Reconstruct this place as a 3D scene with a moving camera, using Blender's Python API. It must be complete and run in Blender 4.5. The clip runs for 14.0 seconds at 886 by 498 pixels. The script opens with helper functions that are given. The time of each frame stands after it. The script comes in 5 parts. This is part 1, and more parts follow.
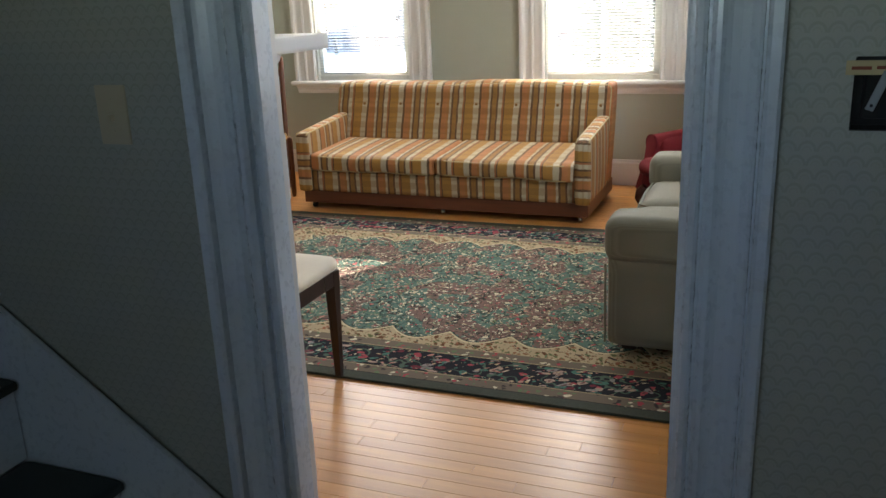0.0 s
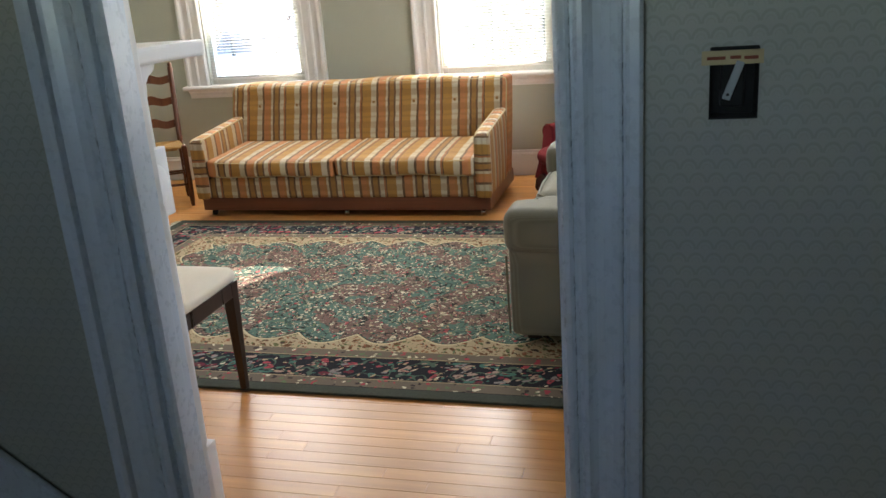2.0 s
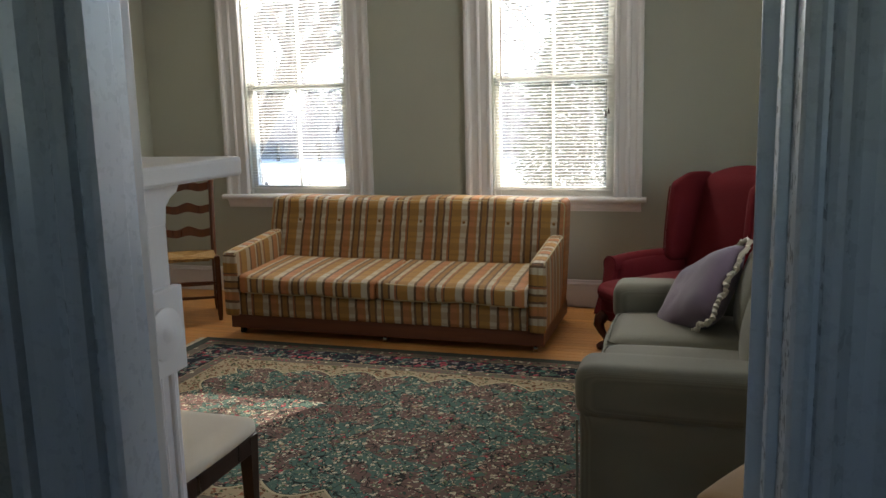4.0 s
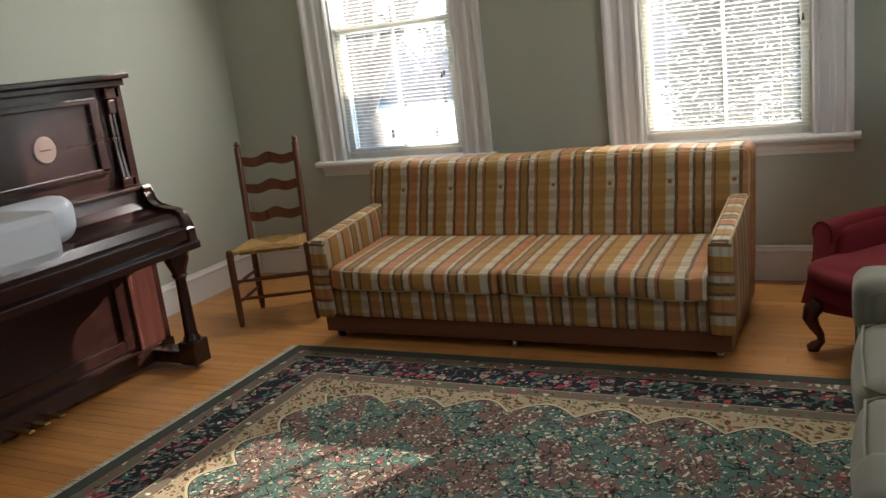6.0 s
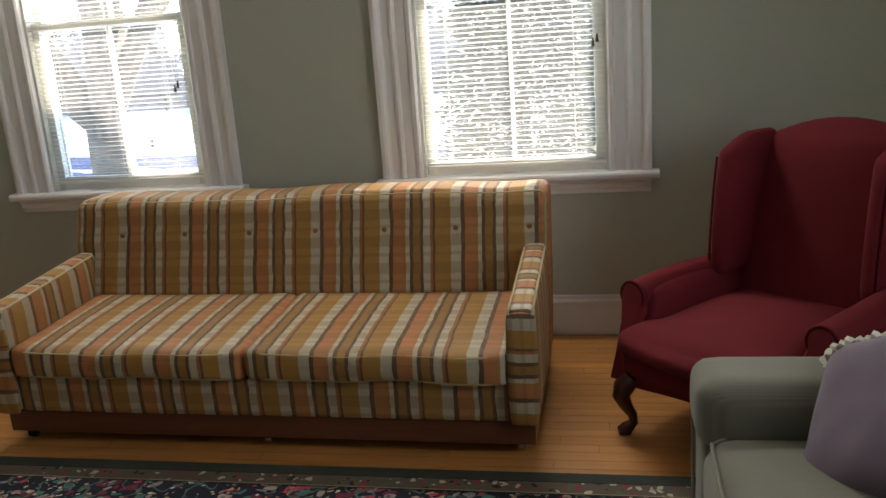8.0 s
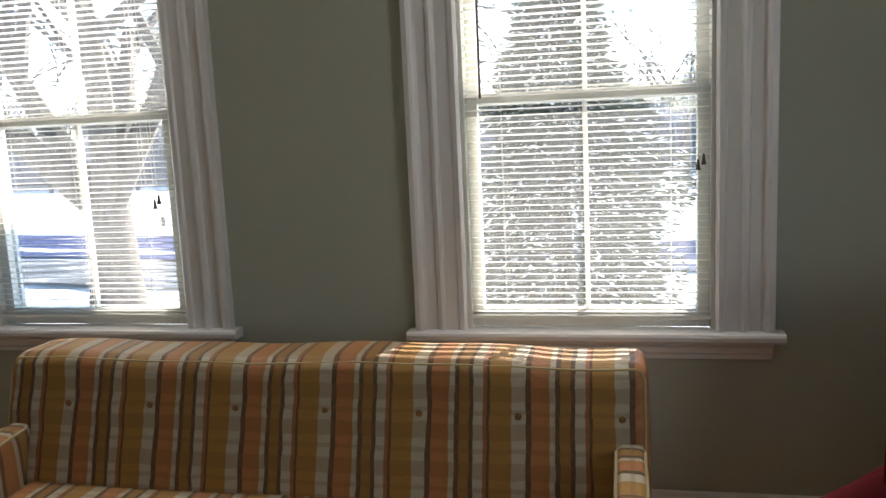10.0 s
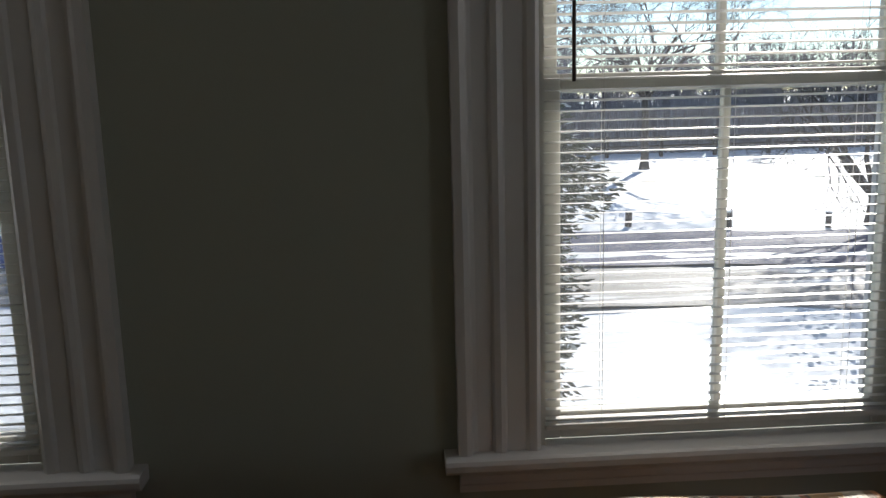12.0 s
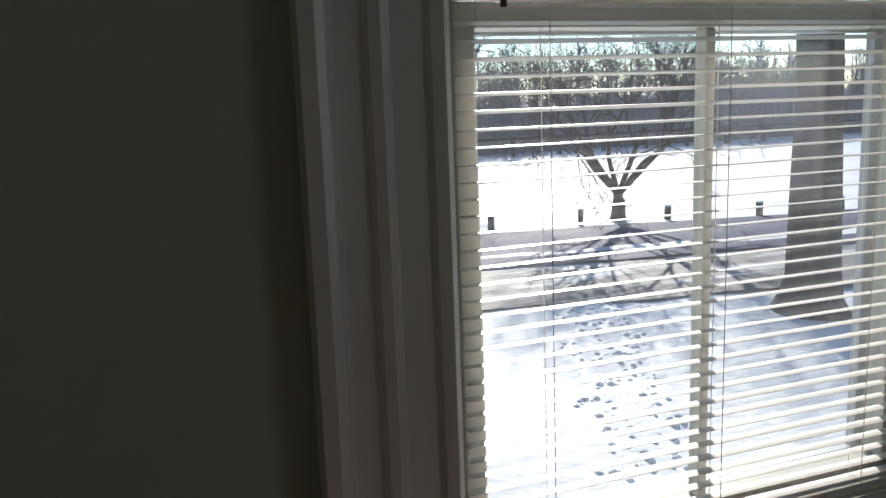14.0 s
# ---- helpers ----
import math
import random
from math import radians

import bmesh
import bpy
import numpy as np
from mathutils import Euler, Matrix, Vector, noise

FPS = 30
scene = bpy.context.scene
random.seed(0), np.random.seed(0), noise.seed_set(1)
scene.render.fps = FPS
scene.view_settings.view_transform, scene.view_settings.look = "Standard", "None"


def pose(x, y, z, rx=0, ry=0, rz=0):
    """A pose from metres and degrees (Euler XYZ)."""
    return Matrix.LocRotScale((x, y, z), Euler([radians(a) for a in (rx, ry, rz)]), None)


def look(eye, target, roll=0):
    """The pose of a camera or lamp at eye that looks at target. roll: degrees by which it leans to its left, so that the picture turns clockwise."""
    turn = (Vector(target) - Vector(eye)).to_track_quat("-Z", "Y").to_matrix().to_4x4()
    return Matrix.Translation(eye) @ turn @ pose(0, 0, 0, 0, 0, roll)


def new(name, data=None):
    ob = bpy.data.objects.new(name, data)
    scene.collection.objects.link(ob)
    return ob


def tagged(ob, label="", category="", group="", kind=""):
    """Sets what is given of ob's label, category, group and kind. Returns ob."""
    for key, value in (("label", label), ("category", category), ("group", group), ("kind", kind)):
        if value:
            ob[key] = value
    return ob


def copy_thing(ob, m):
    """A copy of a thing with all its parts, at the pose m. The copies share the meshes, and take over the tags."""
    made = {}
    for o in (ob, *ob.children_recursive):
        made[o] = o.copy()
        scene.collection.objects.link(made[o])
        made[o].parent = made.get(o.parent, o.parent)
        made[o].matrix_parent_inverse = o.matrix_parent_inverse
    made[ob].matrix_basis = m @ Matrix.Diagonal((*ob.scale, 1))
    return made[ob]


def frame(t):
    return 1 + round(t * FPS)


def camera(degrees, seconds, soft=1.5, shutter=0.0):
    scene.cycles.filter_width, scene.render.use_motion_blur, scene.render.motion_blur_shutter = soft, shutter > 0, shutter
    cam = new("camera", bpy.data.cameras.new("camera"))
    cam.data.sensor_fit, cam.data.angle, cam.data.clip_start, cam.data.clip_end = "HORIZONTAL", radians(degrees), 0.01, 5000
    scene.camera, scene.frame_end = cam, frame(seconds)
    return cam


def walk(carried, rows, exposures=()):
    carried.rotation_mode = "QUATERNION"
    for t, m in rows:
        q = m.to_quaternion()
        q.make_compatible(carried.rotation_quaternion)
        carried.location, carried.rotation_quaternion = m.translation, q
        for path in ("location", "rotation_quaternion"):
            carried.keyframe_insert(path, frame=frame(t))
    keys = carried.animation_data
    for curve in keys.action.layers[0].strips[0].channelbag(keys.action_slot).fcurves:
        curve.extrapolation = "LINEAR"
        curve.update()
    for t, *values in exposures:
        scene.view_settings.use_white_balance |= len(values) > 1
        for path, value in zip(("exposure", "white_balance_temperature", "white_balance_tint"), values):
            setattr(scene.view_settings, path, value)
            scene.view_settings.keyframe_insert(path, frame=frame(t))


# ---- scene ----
cam = camera(56.3, 14.0)
EXPOSURE = [(0, 3.75, 7050, 12), (1.5, 3.85, 7050, 12), (3.0, 4.1, 7050, 12), (4.2, 2.58, 7000, 12), (6.3, 2.82, 7000, 12), (7.0, 2.7, 6980, 12), (8.0, 2.68, 6950, 12), (9.2, 2.95, 6900, 12), (11.3, 0.55, 6550, 12), (14, 0.3, 6550, 12)]
PATH = [
    (0, (2.193, -6.246, 1.402), (1.488, -4.465, 0.825), -2.3),
    (0.5, (2.212, -6.21, 1.4), (1.619, -4.392, 0.814), -2.0),
    (1, (2.22, -6.194, 1.41), (1.757, -4.337, 0.828), -3.3),
    (1.5, (2.231, -6.197, 1.411), (1.748, -4.347, 0.823), -4.7),
    (2, (2.237, -6.207, 1.41), (1.729, -4.368, 0.811), -4.2),
    (2.5, (2.239, -6.197, 1.404), (1.717, -4.368, 0.787), -4.0),
    (3, (2.196, -6.174, 1.407), (1.725, -4.331, 0.791), -3.0),
    (3.5, (2.082, -6.074, 1.452), (1.568, -4.181, 1.064), -3.1),
    (4, (2.013, -5.777, 1.421), (1.429, -3.894, 1.084), -1.4),
    (4.2, (2.009, -5.644, 1.407), (1.351, -3.786, 1.07), -1.3),
    (6.3, (1.624, -4.463, 1.417), (0.736, -2.736, 0.937), -7.0),
    (6.5, (1.63, -4.352, 1.403), (0.786, -2.607, 0.912), -6.4),
    (7, (1.603, -4.106, 1.403), (0.796, -2.349, 0.893), -6.2),
    (7.5, (1.478, -3.935, 1.434), (0.863, -2.104, 0.916), -5.1),
    (8, (1.432, -3.79, 1.42), (1.051, -1.89, 0.925), -4.1),
    (8.5, (1.434, -3.543, 1.417), (1.043, -1.65, 0.905), -4.2),
    (9, (1.384, -3.371, 1.425), (0.985, -1.466, 0.968), -3.1),
    (9.2, (1.34, -3.295, 1.447), (0.934, -1.366, 1.107), -2.7),
    (11.3, (0.53, -2.175, 1.592), (0.137, -0.233, 1.319), -2.8),
    (11.5, (0.413, -2.078, 1.573), (0.028, -0.132, 1.314), -3.0),
    (11.8, (0.341, -1.873, 1.581), (0.166, 0.091, 1.245), -2.2),
    (12, (0.304, -1.779, 1.576), (0.407, 0.186, 1.218), -1.5),
    (12.5, (0.34, -1.546, 1.564), (0.781, 0.373, 1.212), -0.2),
    (13, (0.389, -1.301, 1.531), (0.91, 0.604, 1.212), -0.8),
    (13.5, (0.326, -1.132, 1.519), (0.999, 0.721, 1.186), -1.4),
    (14, (0.238, -0.987, 1.492), (0.911, 0.864, 1.14), -2.1),
]
walk(cam, [(t, look(eye, target, roll)) for t, eye, target, roll in PATH], EXPOSURE)

# ---- light ----
SUN_EL, SUN_AZ = radians(22.5), radians(25.5)
world = bpy.data.worlds.new("winter_sky")
scene.world = world
world.use_nodes = True
wn = world.node_tree.nodes
sky = wn.new("ShaderNodeTexSky")
sky.sky_type, sky.sun_disc = "NISHITA", False
sky.sun_elevation, sky.sun_rotation = SUN_EL, SUN_AZ
sky.dust_density, sky.ozone_density = 0.0, 1.2
sky.air_density = 0.75
wn["Background"].inputs["Strength"].default_value = 0.15
world.node_tree.links.new(sky.outputs[0], wn["Background"].inputs["Color"])

sun_data = bpy.data.lights.new("sun", "SUN")
sun_data.energy, sun_data.angle, sun_data.color = 5.0, radians(0.5), (1.0, 0.95, 0.88)
sun = new("sun", sun_data)
sun_way = Vector((math.sin(SUN_AZ) * math.cos(SUN_EL), math.cos(SUN_AZ) * math.cos(SUN_EL), math.sin(SUN_EL)))
sun.matrix_world = look(sun_way * 40, (0, 0, 0))


def area_lamp(name, at, to, width, height, watts, colour, spread=180):
    d = bpy.data.lights.new(name, "AREA")
    d.shape, d.size, d.size_y, d.energy, d.color = "RECTANGLE", width, height, watts, colour
    d.spread = radians(spread)                # a narrower spread keeps the light off nearby walls
    ob = new(name, d)
    ob.matrix_world = look(at, to)
    return ob


# sky light in the front window heads, added fills in unseen side and hall openings
area_lamp("side_window_light", (3.17, -2.35, 1.6), (-2, -2.3, 0.95), 0.9, 1.3, 1.7, (0.92, 0.95, 1.0), 125)
for _x in (-0.925, 1.035):                     # high sky in the heads of the two front windows
    area_lamp("front_window_light", (_x, -0.03, 2.27), (_x, -1.03, 1.55), 0.8, 0.15, 2.8, (0.93, 0.96, 1.0), 150)
# added bluish fill behind the camera, no such window known
area_lamp("hall_window_light", (1.95, -7.37, 1.6), (1.9, -5, 1.2), 0.4, 0.36, 0.205, (0.62, 0.86, 1.0))


# ---- materials ----
def mat(name, colour=(0.5, 0.5, 0.5), rough=0.5, metal=0.0, spec=0.5):
    m = bpy.data.materials.new(name)
    m.use_nodes = True
    b = m.node_tree.nodes["Principled BSDF"]
    b.inputs["Base Color"].default_value = (*colour, 1)
    b.inputs["Roughness"].default_value = rough
    b.inputs["Metallic"].default_value = metal
    b.inputs["Specular IOR Level"].default_value = spec
    return m


class Net:
    """Short hands for wiring a node material."""

    def __init__(self, m):
        self.t = m.node_tree
        self.b = self.t.nodes["Principled BSDF"]
        self.tc = self.t.nodes.new("ShaderNodeTexCoord")

    def node(self, kind, **ins):
        n = self.t.nodes.new(kind)
        for k, v in ins.items():
            self.put(n, k, v)
        return n

    def put(self, n, key, v):
        sock = n.inputs[key] if not key.startswith("i") or not key[1:].isdigit() else n.inputs[int(key[1:])]
        if isinstance(v, bpy.types.NodeSocket):
            self.t.links.new(v, sock)
        else:
            sock.default_value = v

    def math(self, op, a, b=0.0, c=0.0, clamp=False):
        n = self.t.nodes.new("ShaderNodeMath")
        n.operation, n.use_clamp = op, clamp
        for i, v in enumerate((a, b, c)):
            self.put(n, "i%d" % i, v)
        return n.outputs[0]

    def mix(self, fac, a, b, blend="MIX"):
        n = self.t.nodes.new("ShaderNodeMix")
        n.data_type, n.blend_type = "RGBA", blend
        for i, v in ((0, fac), (6, a), (7, b)):
            self.put(n, "i%d" % i, (*v, 1) if isinstance(v, tuple) and len(v) == 3 else v)
        return n.outputs[2]

    def noise(self, scale, detail=4.0, vec=None, rough=0.55):
        n = self.t.nodes.new("ShaderNodeTexNoise")
        n.inputs["Scale"].default_value, n.inputs["Detail"].default_value, n.inputs["Roughness"].default_value = scale, detail, rough
        self.t.links.new(vec if vec is not None else self.tc.outputs["Object"], n.inputs["Vector"])
        return n.outputs[0]

    def voronoi(self, scale, vec=None, feature="F1"):
        n = self.t.nodes.new("ShaderNodeTexVoronoi")
        n.feature = feature
        n.inputs["Scale"].default_value = scale
        self.t.links.new(vec if vec is not None else self.tc.outputs["Object"], n.inputs["Vector"])
        return n

    def ramp(self, fac, stops, constant=False):
        n = self.t.nodes.new("ShaderNodeValToRGB")
        n.color_ramp.interpolation = "CONSTANT" if constant else "LINEAR"
        e = n.color_ramp.elements
        while len(e) < len(stops):
            e.new(0.5)
        for k, (p, c) in zip(e, stops):
            k.position, k.color = p, (*c, 1) if len(c) == 3 else c
        self.t.links.new(fac, n.inputs[0])
        return n.outputs[0]

    def xyz(self, vec=None):
        n = self.t.nodes.new("ShaderNodeSeparateXYZ")
        self.t.links.new(vec if vec is not None else self.tc.outputs["Object"], n.inputs[0])
        return n.outputs

    def scaled(self, sx, sy, sz, vec=None):
        n = self.t.nodes.new("ShaderNodeVectorMath")
        n.operation = "MULTIPLY"
        self.t.links.new(vec if vec is not None else self.tc.outputs["Object"], n.inputs[0])
        n.inputs[1].default_value = (sx, sy, sz)
        return n.outputs[0]

    def colour(self, sock):
        self.t.links.new(sock, self.b.inputs["Base Color"])

    def rough(self, sock):
        self.t.links.new(sock, self.b.inputs["Roughness"])

    def bump(self, height, strength, distance=0.01):
        n = self.t.nodes.new("ShaderNodeBump")
        n.inputs["Strength"].default_value, n.inputs["Distance"].default_value = strength, distance
        self.t.links.new(height, n.inputs["Height"])
        self.t.links.new(n.outputs[0], self.b.inputs["Normal"])


def painted(name, colour, rough, wear=0.06, bump=0.08):
    m = mat(name, colour, rough)
    n = Net(m)
    f = n.noise(1.7, 5)
    g = n.noise(60, 3)
    c2 = tuple(c * (1 - wear * 2) for c in colour)
    n.colour(n.mix(n.math("MULTIPLY", f, 0.9, clamp=True), colour, c2))
    n.rough(n.math("ADD", n.math("MULTIPLY", g, 0.15), rough - 0.07))
    n.bump(n.math("ADD", n.math("MULTIPLY", g, 0.3), n.math("MULTIPLY", n.noise(7, 2), 1.5)), bump, 0.002)
    return m


def wood(name, dark, light, rough, along="x", scale=1.0, rand=0.0):
    m = mat(name, light, rough)
    n = Net(m)
    s = {"x": (1.2, 22, 22), "y": (22, 1.2, 22), "z": (22, 22, 1.2)}[along]
    vec = n.scaled(*(a * scale for a in s))
    f = n.noise(1.0, 6, vec, 0.62)
    g = n.noise(5.0, 3, vec)
    c = n.ramp(f, [(0.25, dark), (0.75, light)])
    c = n.mix(n.math("MULTIPLY", g, 0.35), c, dark)
    if rand:
        r = n.node("ShaderNodeObjectInfo").outputs["Random"]
        gi = n.node("ShaderNodeNewGeometry").outputs["Random Per Island"]
        k = n.math("FRACT", n.math("ADD", r, gi))
        hue = n.node("ShaderNodeHueSaturation", Color=c, Value=n.math("ADD", n.math("MULTIPLY", k, rand), 1 - rand / 2))
        c = hue.outputs[0]
    n.colour(c)
    n.rough(n.math("ADD", n.math("MULTIPLY", f, 0.2), rough - 0.1))
    n.bump(f, 0.05, 0.002)
    return m


WALL = painted("sage_wall_paint", (0.42, 0.435, 0.36), 0.75, 0.05, 0.1)
CEIL = painted("ceiling_paint", (0.78, 0.77, 0.73), 0.85)
TRIM = painted("white_trim_paint", (0.74, 0.72, 0.70), 0.35, 0.05, 0.05)
SASH = painted("cream_sash_paint", (0.74, 0.73, 0.67), 0.4, 0.05, 0.05)
HALLTRIM = painted("hall_gloss_paint", (0.62, 0.68, 0.74), 0.28, 0.06, 0.06)
VINYL = mat("blind_vinyl", (0.80, 0.79, 0.74), 0.4)
CORD = mat("blind_cord", (0.75, 0.74, 0.70), 0.8)
DARKROD = mat("brown_plastic", (0.06, 0.035, 0.025), 0.35)
ALU = mat("storm_aluminium", (0.62, 0.63, 0.65), 0.45, 0.6)
OAK = wood("honey_floor", (0.38, 0.15, 0.036), (0.65, 0.305, 0.083), 0.42, "x", 1.0, 0.20)
for _k, _v in (("Coat Weight", 0.35), ("Coat Roughness", 0.34), ("Specular IOR Level", 0.35)):
    OAK.node_tree.nodes["Principled BSDF"].inputs[_k].default_value = _v
SUBFLOOR = mat("floor_joint", (0.16, 0.065, 0.022), 0.7)
CHERRY = wood("piano_mahogany", (0.014, 0.0045, 0.004), (0.036, 0.011, 0.008), 0.24, "y", 0.8)
LADDERWOOD = wood("ladder_chair_maple", (0.06, 0.016, 0.006), (0.17, 0.055, 0.016), 0.3, "z")
DARKWOOD = wood("dark_walnut", (0.012, 0.006, 0.005), (0.05, 0.022, 0.014), 0.3, "z")
SOFAWOOD = wood("sofa_plinth_wood", (0.085, 0.026, 0.012), (0.18, 0.06, 0.024), 0.4, "x")
LEGWOOD = wood("cabriole_mahogany", (0.035, 0.008, 0.006), (0.13, 0.035, 0.022), 0.25, "z")
BRASS = mat("aged_brass", (0.45, 0.31, 0.12), 0.35, 1.0)
CHROME = mat("caster_chrome", (0.7, 0.7, 0.68), 0.25, 1.0)
RUBBER = mat("black_rubber", (0.015, 0.015, 0.015), 0.6)
BLACK = mat("open_box_black", (0.006, 0.006, 0.006), 0.8)
IVORY = mat("ivory_plastic", (0.55, 0.47, 0.33), 0.4)
TAPE = mat("masking_tape", (0.52, 0.40, 0.22), 0.75)
INK = mat("red_brown_ink", (0.24, 0.06, 0.03), 0.8)
STEEL = mat("dull_steel", (0.22, 0.23, 0.24), 0.45, 0.8)
TUB = mat("translucent_plastic", (0.72, 0.76, 0.82), 0.35)
TUB.node_tree.nodes["Principled BSDF"].inputs["Transmission Weight"].default_value = 0.35

GLASS = bpy.data.materials.new("window_glass")
GLASS.use_nodes = True
_t = GLASS.node_tree
_t.nodes.clear()
_o, _m = _t.nodes.new("ShaderNodeOutputMaterial"), _t.nodes.new("ShaderNodeMixShader")
_g, _tr = _t.nodes.new("ShaderNodeBsdfGlossy"), _t.nodes.new("ShaderNodeBsdfTransparent")
_m.inputs[0].default_value = 0.04
_g.inputs["Roughness"].default_value = 0.02
_tr.inputs["Color"].default_value = (0.95, 0.97, 0.96, 1)
_d, _m2 = _t.nodes.new("ShaderNodeBsdfTranslucent"), _t.nodes.new("ShaderNodeMixShader")   # dust film on the panes, put in as a veil for the glare haze
_d.inputs["Color"].default_value = (0.9, 0.9, 0.92, 1)
_m2.inputs[0].default_value = 0.018
for a, b in ((_tr.outputs[0], _m.inputs[1]), (_g.outputs[0], _m.inputs[2]), (_m.outputs[0], _m2.inputs[1]), (_d.outputs[0], _m2.inputs[2]), (_m2.outputs[0], _o.inputs[0])):
    _t.links.new(a, b)


def fabric(name, colour, rough=0.9, weave=900, sheen=0.3, blotch=0.12):
    m = mat(name, colour, rough, 0, 0.2)
    n = Net(m)
    f, g = n.noise(6, 4), n.noise(weave, 2)
    c2 = tuple(c * (1 - 2.2 * blotch) for c in colour)
    n.colour(n.mix(n.math("ADD", n.math("MULTIPLY", f, 0.7), n.math("MULTIPLY", g, 0.35)), tuple(c * 1.12 for c in colour), c2))
    n.bump(n.math("ADD", g, n.math("MULTIPLY", f, 0.6)), 0.25, 0.002)
    n.b.inputs["Sheen Weight"].default_value = sheen
    return m


def striped(name, axis, other, shift=0.0):
    """Plaid sofa cloth: one sequence of stripes along an axis, faint dark bars along the other."""
    m = mat(name, (0.4, 0.3, 0.1), 0.75, 0, 0.3)
    n = Net(m)
    wob = n.math("ADD", n.math("MULTIPLY", n.math("SUBTRACT", n.noise(14, 2), 0.5), 0.012), n.math("MULTIPLY", n.math("SUBTRACT", n.noise(220, 2), 0.5), 0.006))
    p = n.xyz()
    u = n.math("FRACT", n.math("ADD", n.math("DIVIDE", n.math("ADD", p["XYZ".index(axis)], wob), 0.298), shift + 10))
    gold, white, dark, orange, olive, rust = (0.39, 0.20, 0.042), (0.50, 0.44, 0.32), (0.11, 0.06, 0.03), (0.46, 0.175, 0.062), (0.32, 0.16, 0.038), (0.36, 0.13, 0.05)
    c = n.ramp(u, [(0.0, white), (0.135, dark), (0.19, orange), (0.32, (0.42, 0.175, 0.05)), (0.375, white), (0.428, dark), (0.475, olive), (0.575, dark),
                   (0.62, white), (0.715, rust), (0.755, dark), (0.782, gold)], True)
    v = n.math("FRACT", n.math("ADD", n.math("DIVIDE", n.math("ADD", p["XYZ".index(other)], wob), 0.106), 10.3))
    bar = n.math("MULTIPLY", n.math("LESS_THAN", v, 0.42), 0.34)
    bar2 = n.math("MULTIPLY", n.math("LESS_THAN", n.math("ABSOLUTE", n.math("SUBTRACT", v, 0.72)), 0.06), 0.30)
    c = n.mix(n.math("ADD", bar, bar2), c, (0.20, 0.095, 0.028))
    g = n.noise(420, 2)
    slub = n.noise(1.0, 3, n.scaled(40, 40, 40))
    c = n.mix(n.math("MULTIPLY", n.math("ADD", g, slub), 0.16), c, (0.10, 0.06, 0.02))
    n.colour(c)
    crease = n.noise(1.0, 3, n.scaled(5, 5, 16))
    n.bump(n.math("ADD", n.math("ADD", g, n.math("MULTIPLY", slub, 1.5)), n.math("MULTIPLY", crease, 7.0)), 0.35, 0.003)
    n.b.inputs["Coat Weight"].default_value = 0.25
    n.b.inputs["Coat Roughness"].default_value = 0.42
    return m


PLAID_X = striped("plaid_cloth", "X", "Z", 0.802)
PLAID_FRONT = striped("plaid_cloth_rail", "X", "Z", 0.621)
PLAID_SEAT = striped("plaid_cloth_seat", "X", "Y", 0.29)
PLAID_Y = striped("plaid_cloth_arm", "Y", "X", 0.1)
PLAID_Z = striped("plaid_cloth_upright", "Z", "X", 0.4)
PIPING = fabric("cream_piping", (0.42, 0.33, 0.16), 0.8)
BURGUNDY = fabric("burgundy_upholstery", (0.15, 0.0125, 0.016), 0.9, 700, 0.0, 0.14)
BEIGE = fabric("beige_corduroy", (0.215, 0.205, 0.155), 0.9, 500, 0.15, 0.08)
_n = Net(BEIGE)                                # fine cords of the corduroy
_f = _n.math("SINE", _n.math("MULTIPLY", _n.xyz()[1], 1400.0))
_n.colour(_n.mix(_n.math("MULTIPLY", _n.math("ADD", _f, 1.0), 0.16), _n.b.inputs["Base Color"].links[0].from_socket, (0.09, 0.088, 0.07)))
LILAC = fabric("lilac_pillow_cloth", (0.17, 0.125, 0.165), 0.8, 900, 0.3, 0.18)
FRINGE = fabric("cream_fringe", (0.62, 0.58, 0.47), 0.9, 300, 0.3, 0.1)
CREAMSEAT = fabric("cream_seat_cloth", (0.56, 0.50, 0.39), 0.85, 800, 0.2, 0.06)
TANSEAT = fabric("tan_seat_cloth", (0.40, 0.25, 0.12), 0.85, 500, 0.2, 0.2)
CARPET = fabric("stair_carpet", (0.035, 0.048, 0.046), 0.95, 300, 0.1, 0.2)

RUSH = mat("woven_rush", (0.42, 0.25, 0.07), 0.6)
_n = Net(RUSH)
_f = _n.noise(1.0, 3, _n.scaled(30, 260, 30))
_n.colour(_n.ramp(_f, [(0.3, (0.16, 0.075, 0.018)), (0.7, (0.5, 0.30, 0.09))]))
_n.bump(_f, 0.6, 0.004)


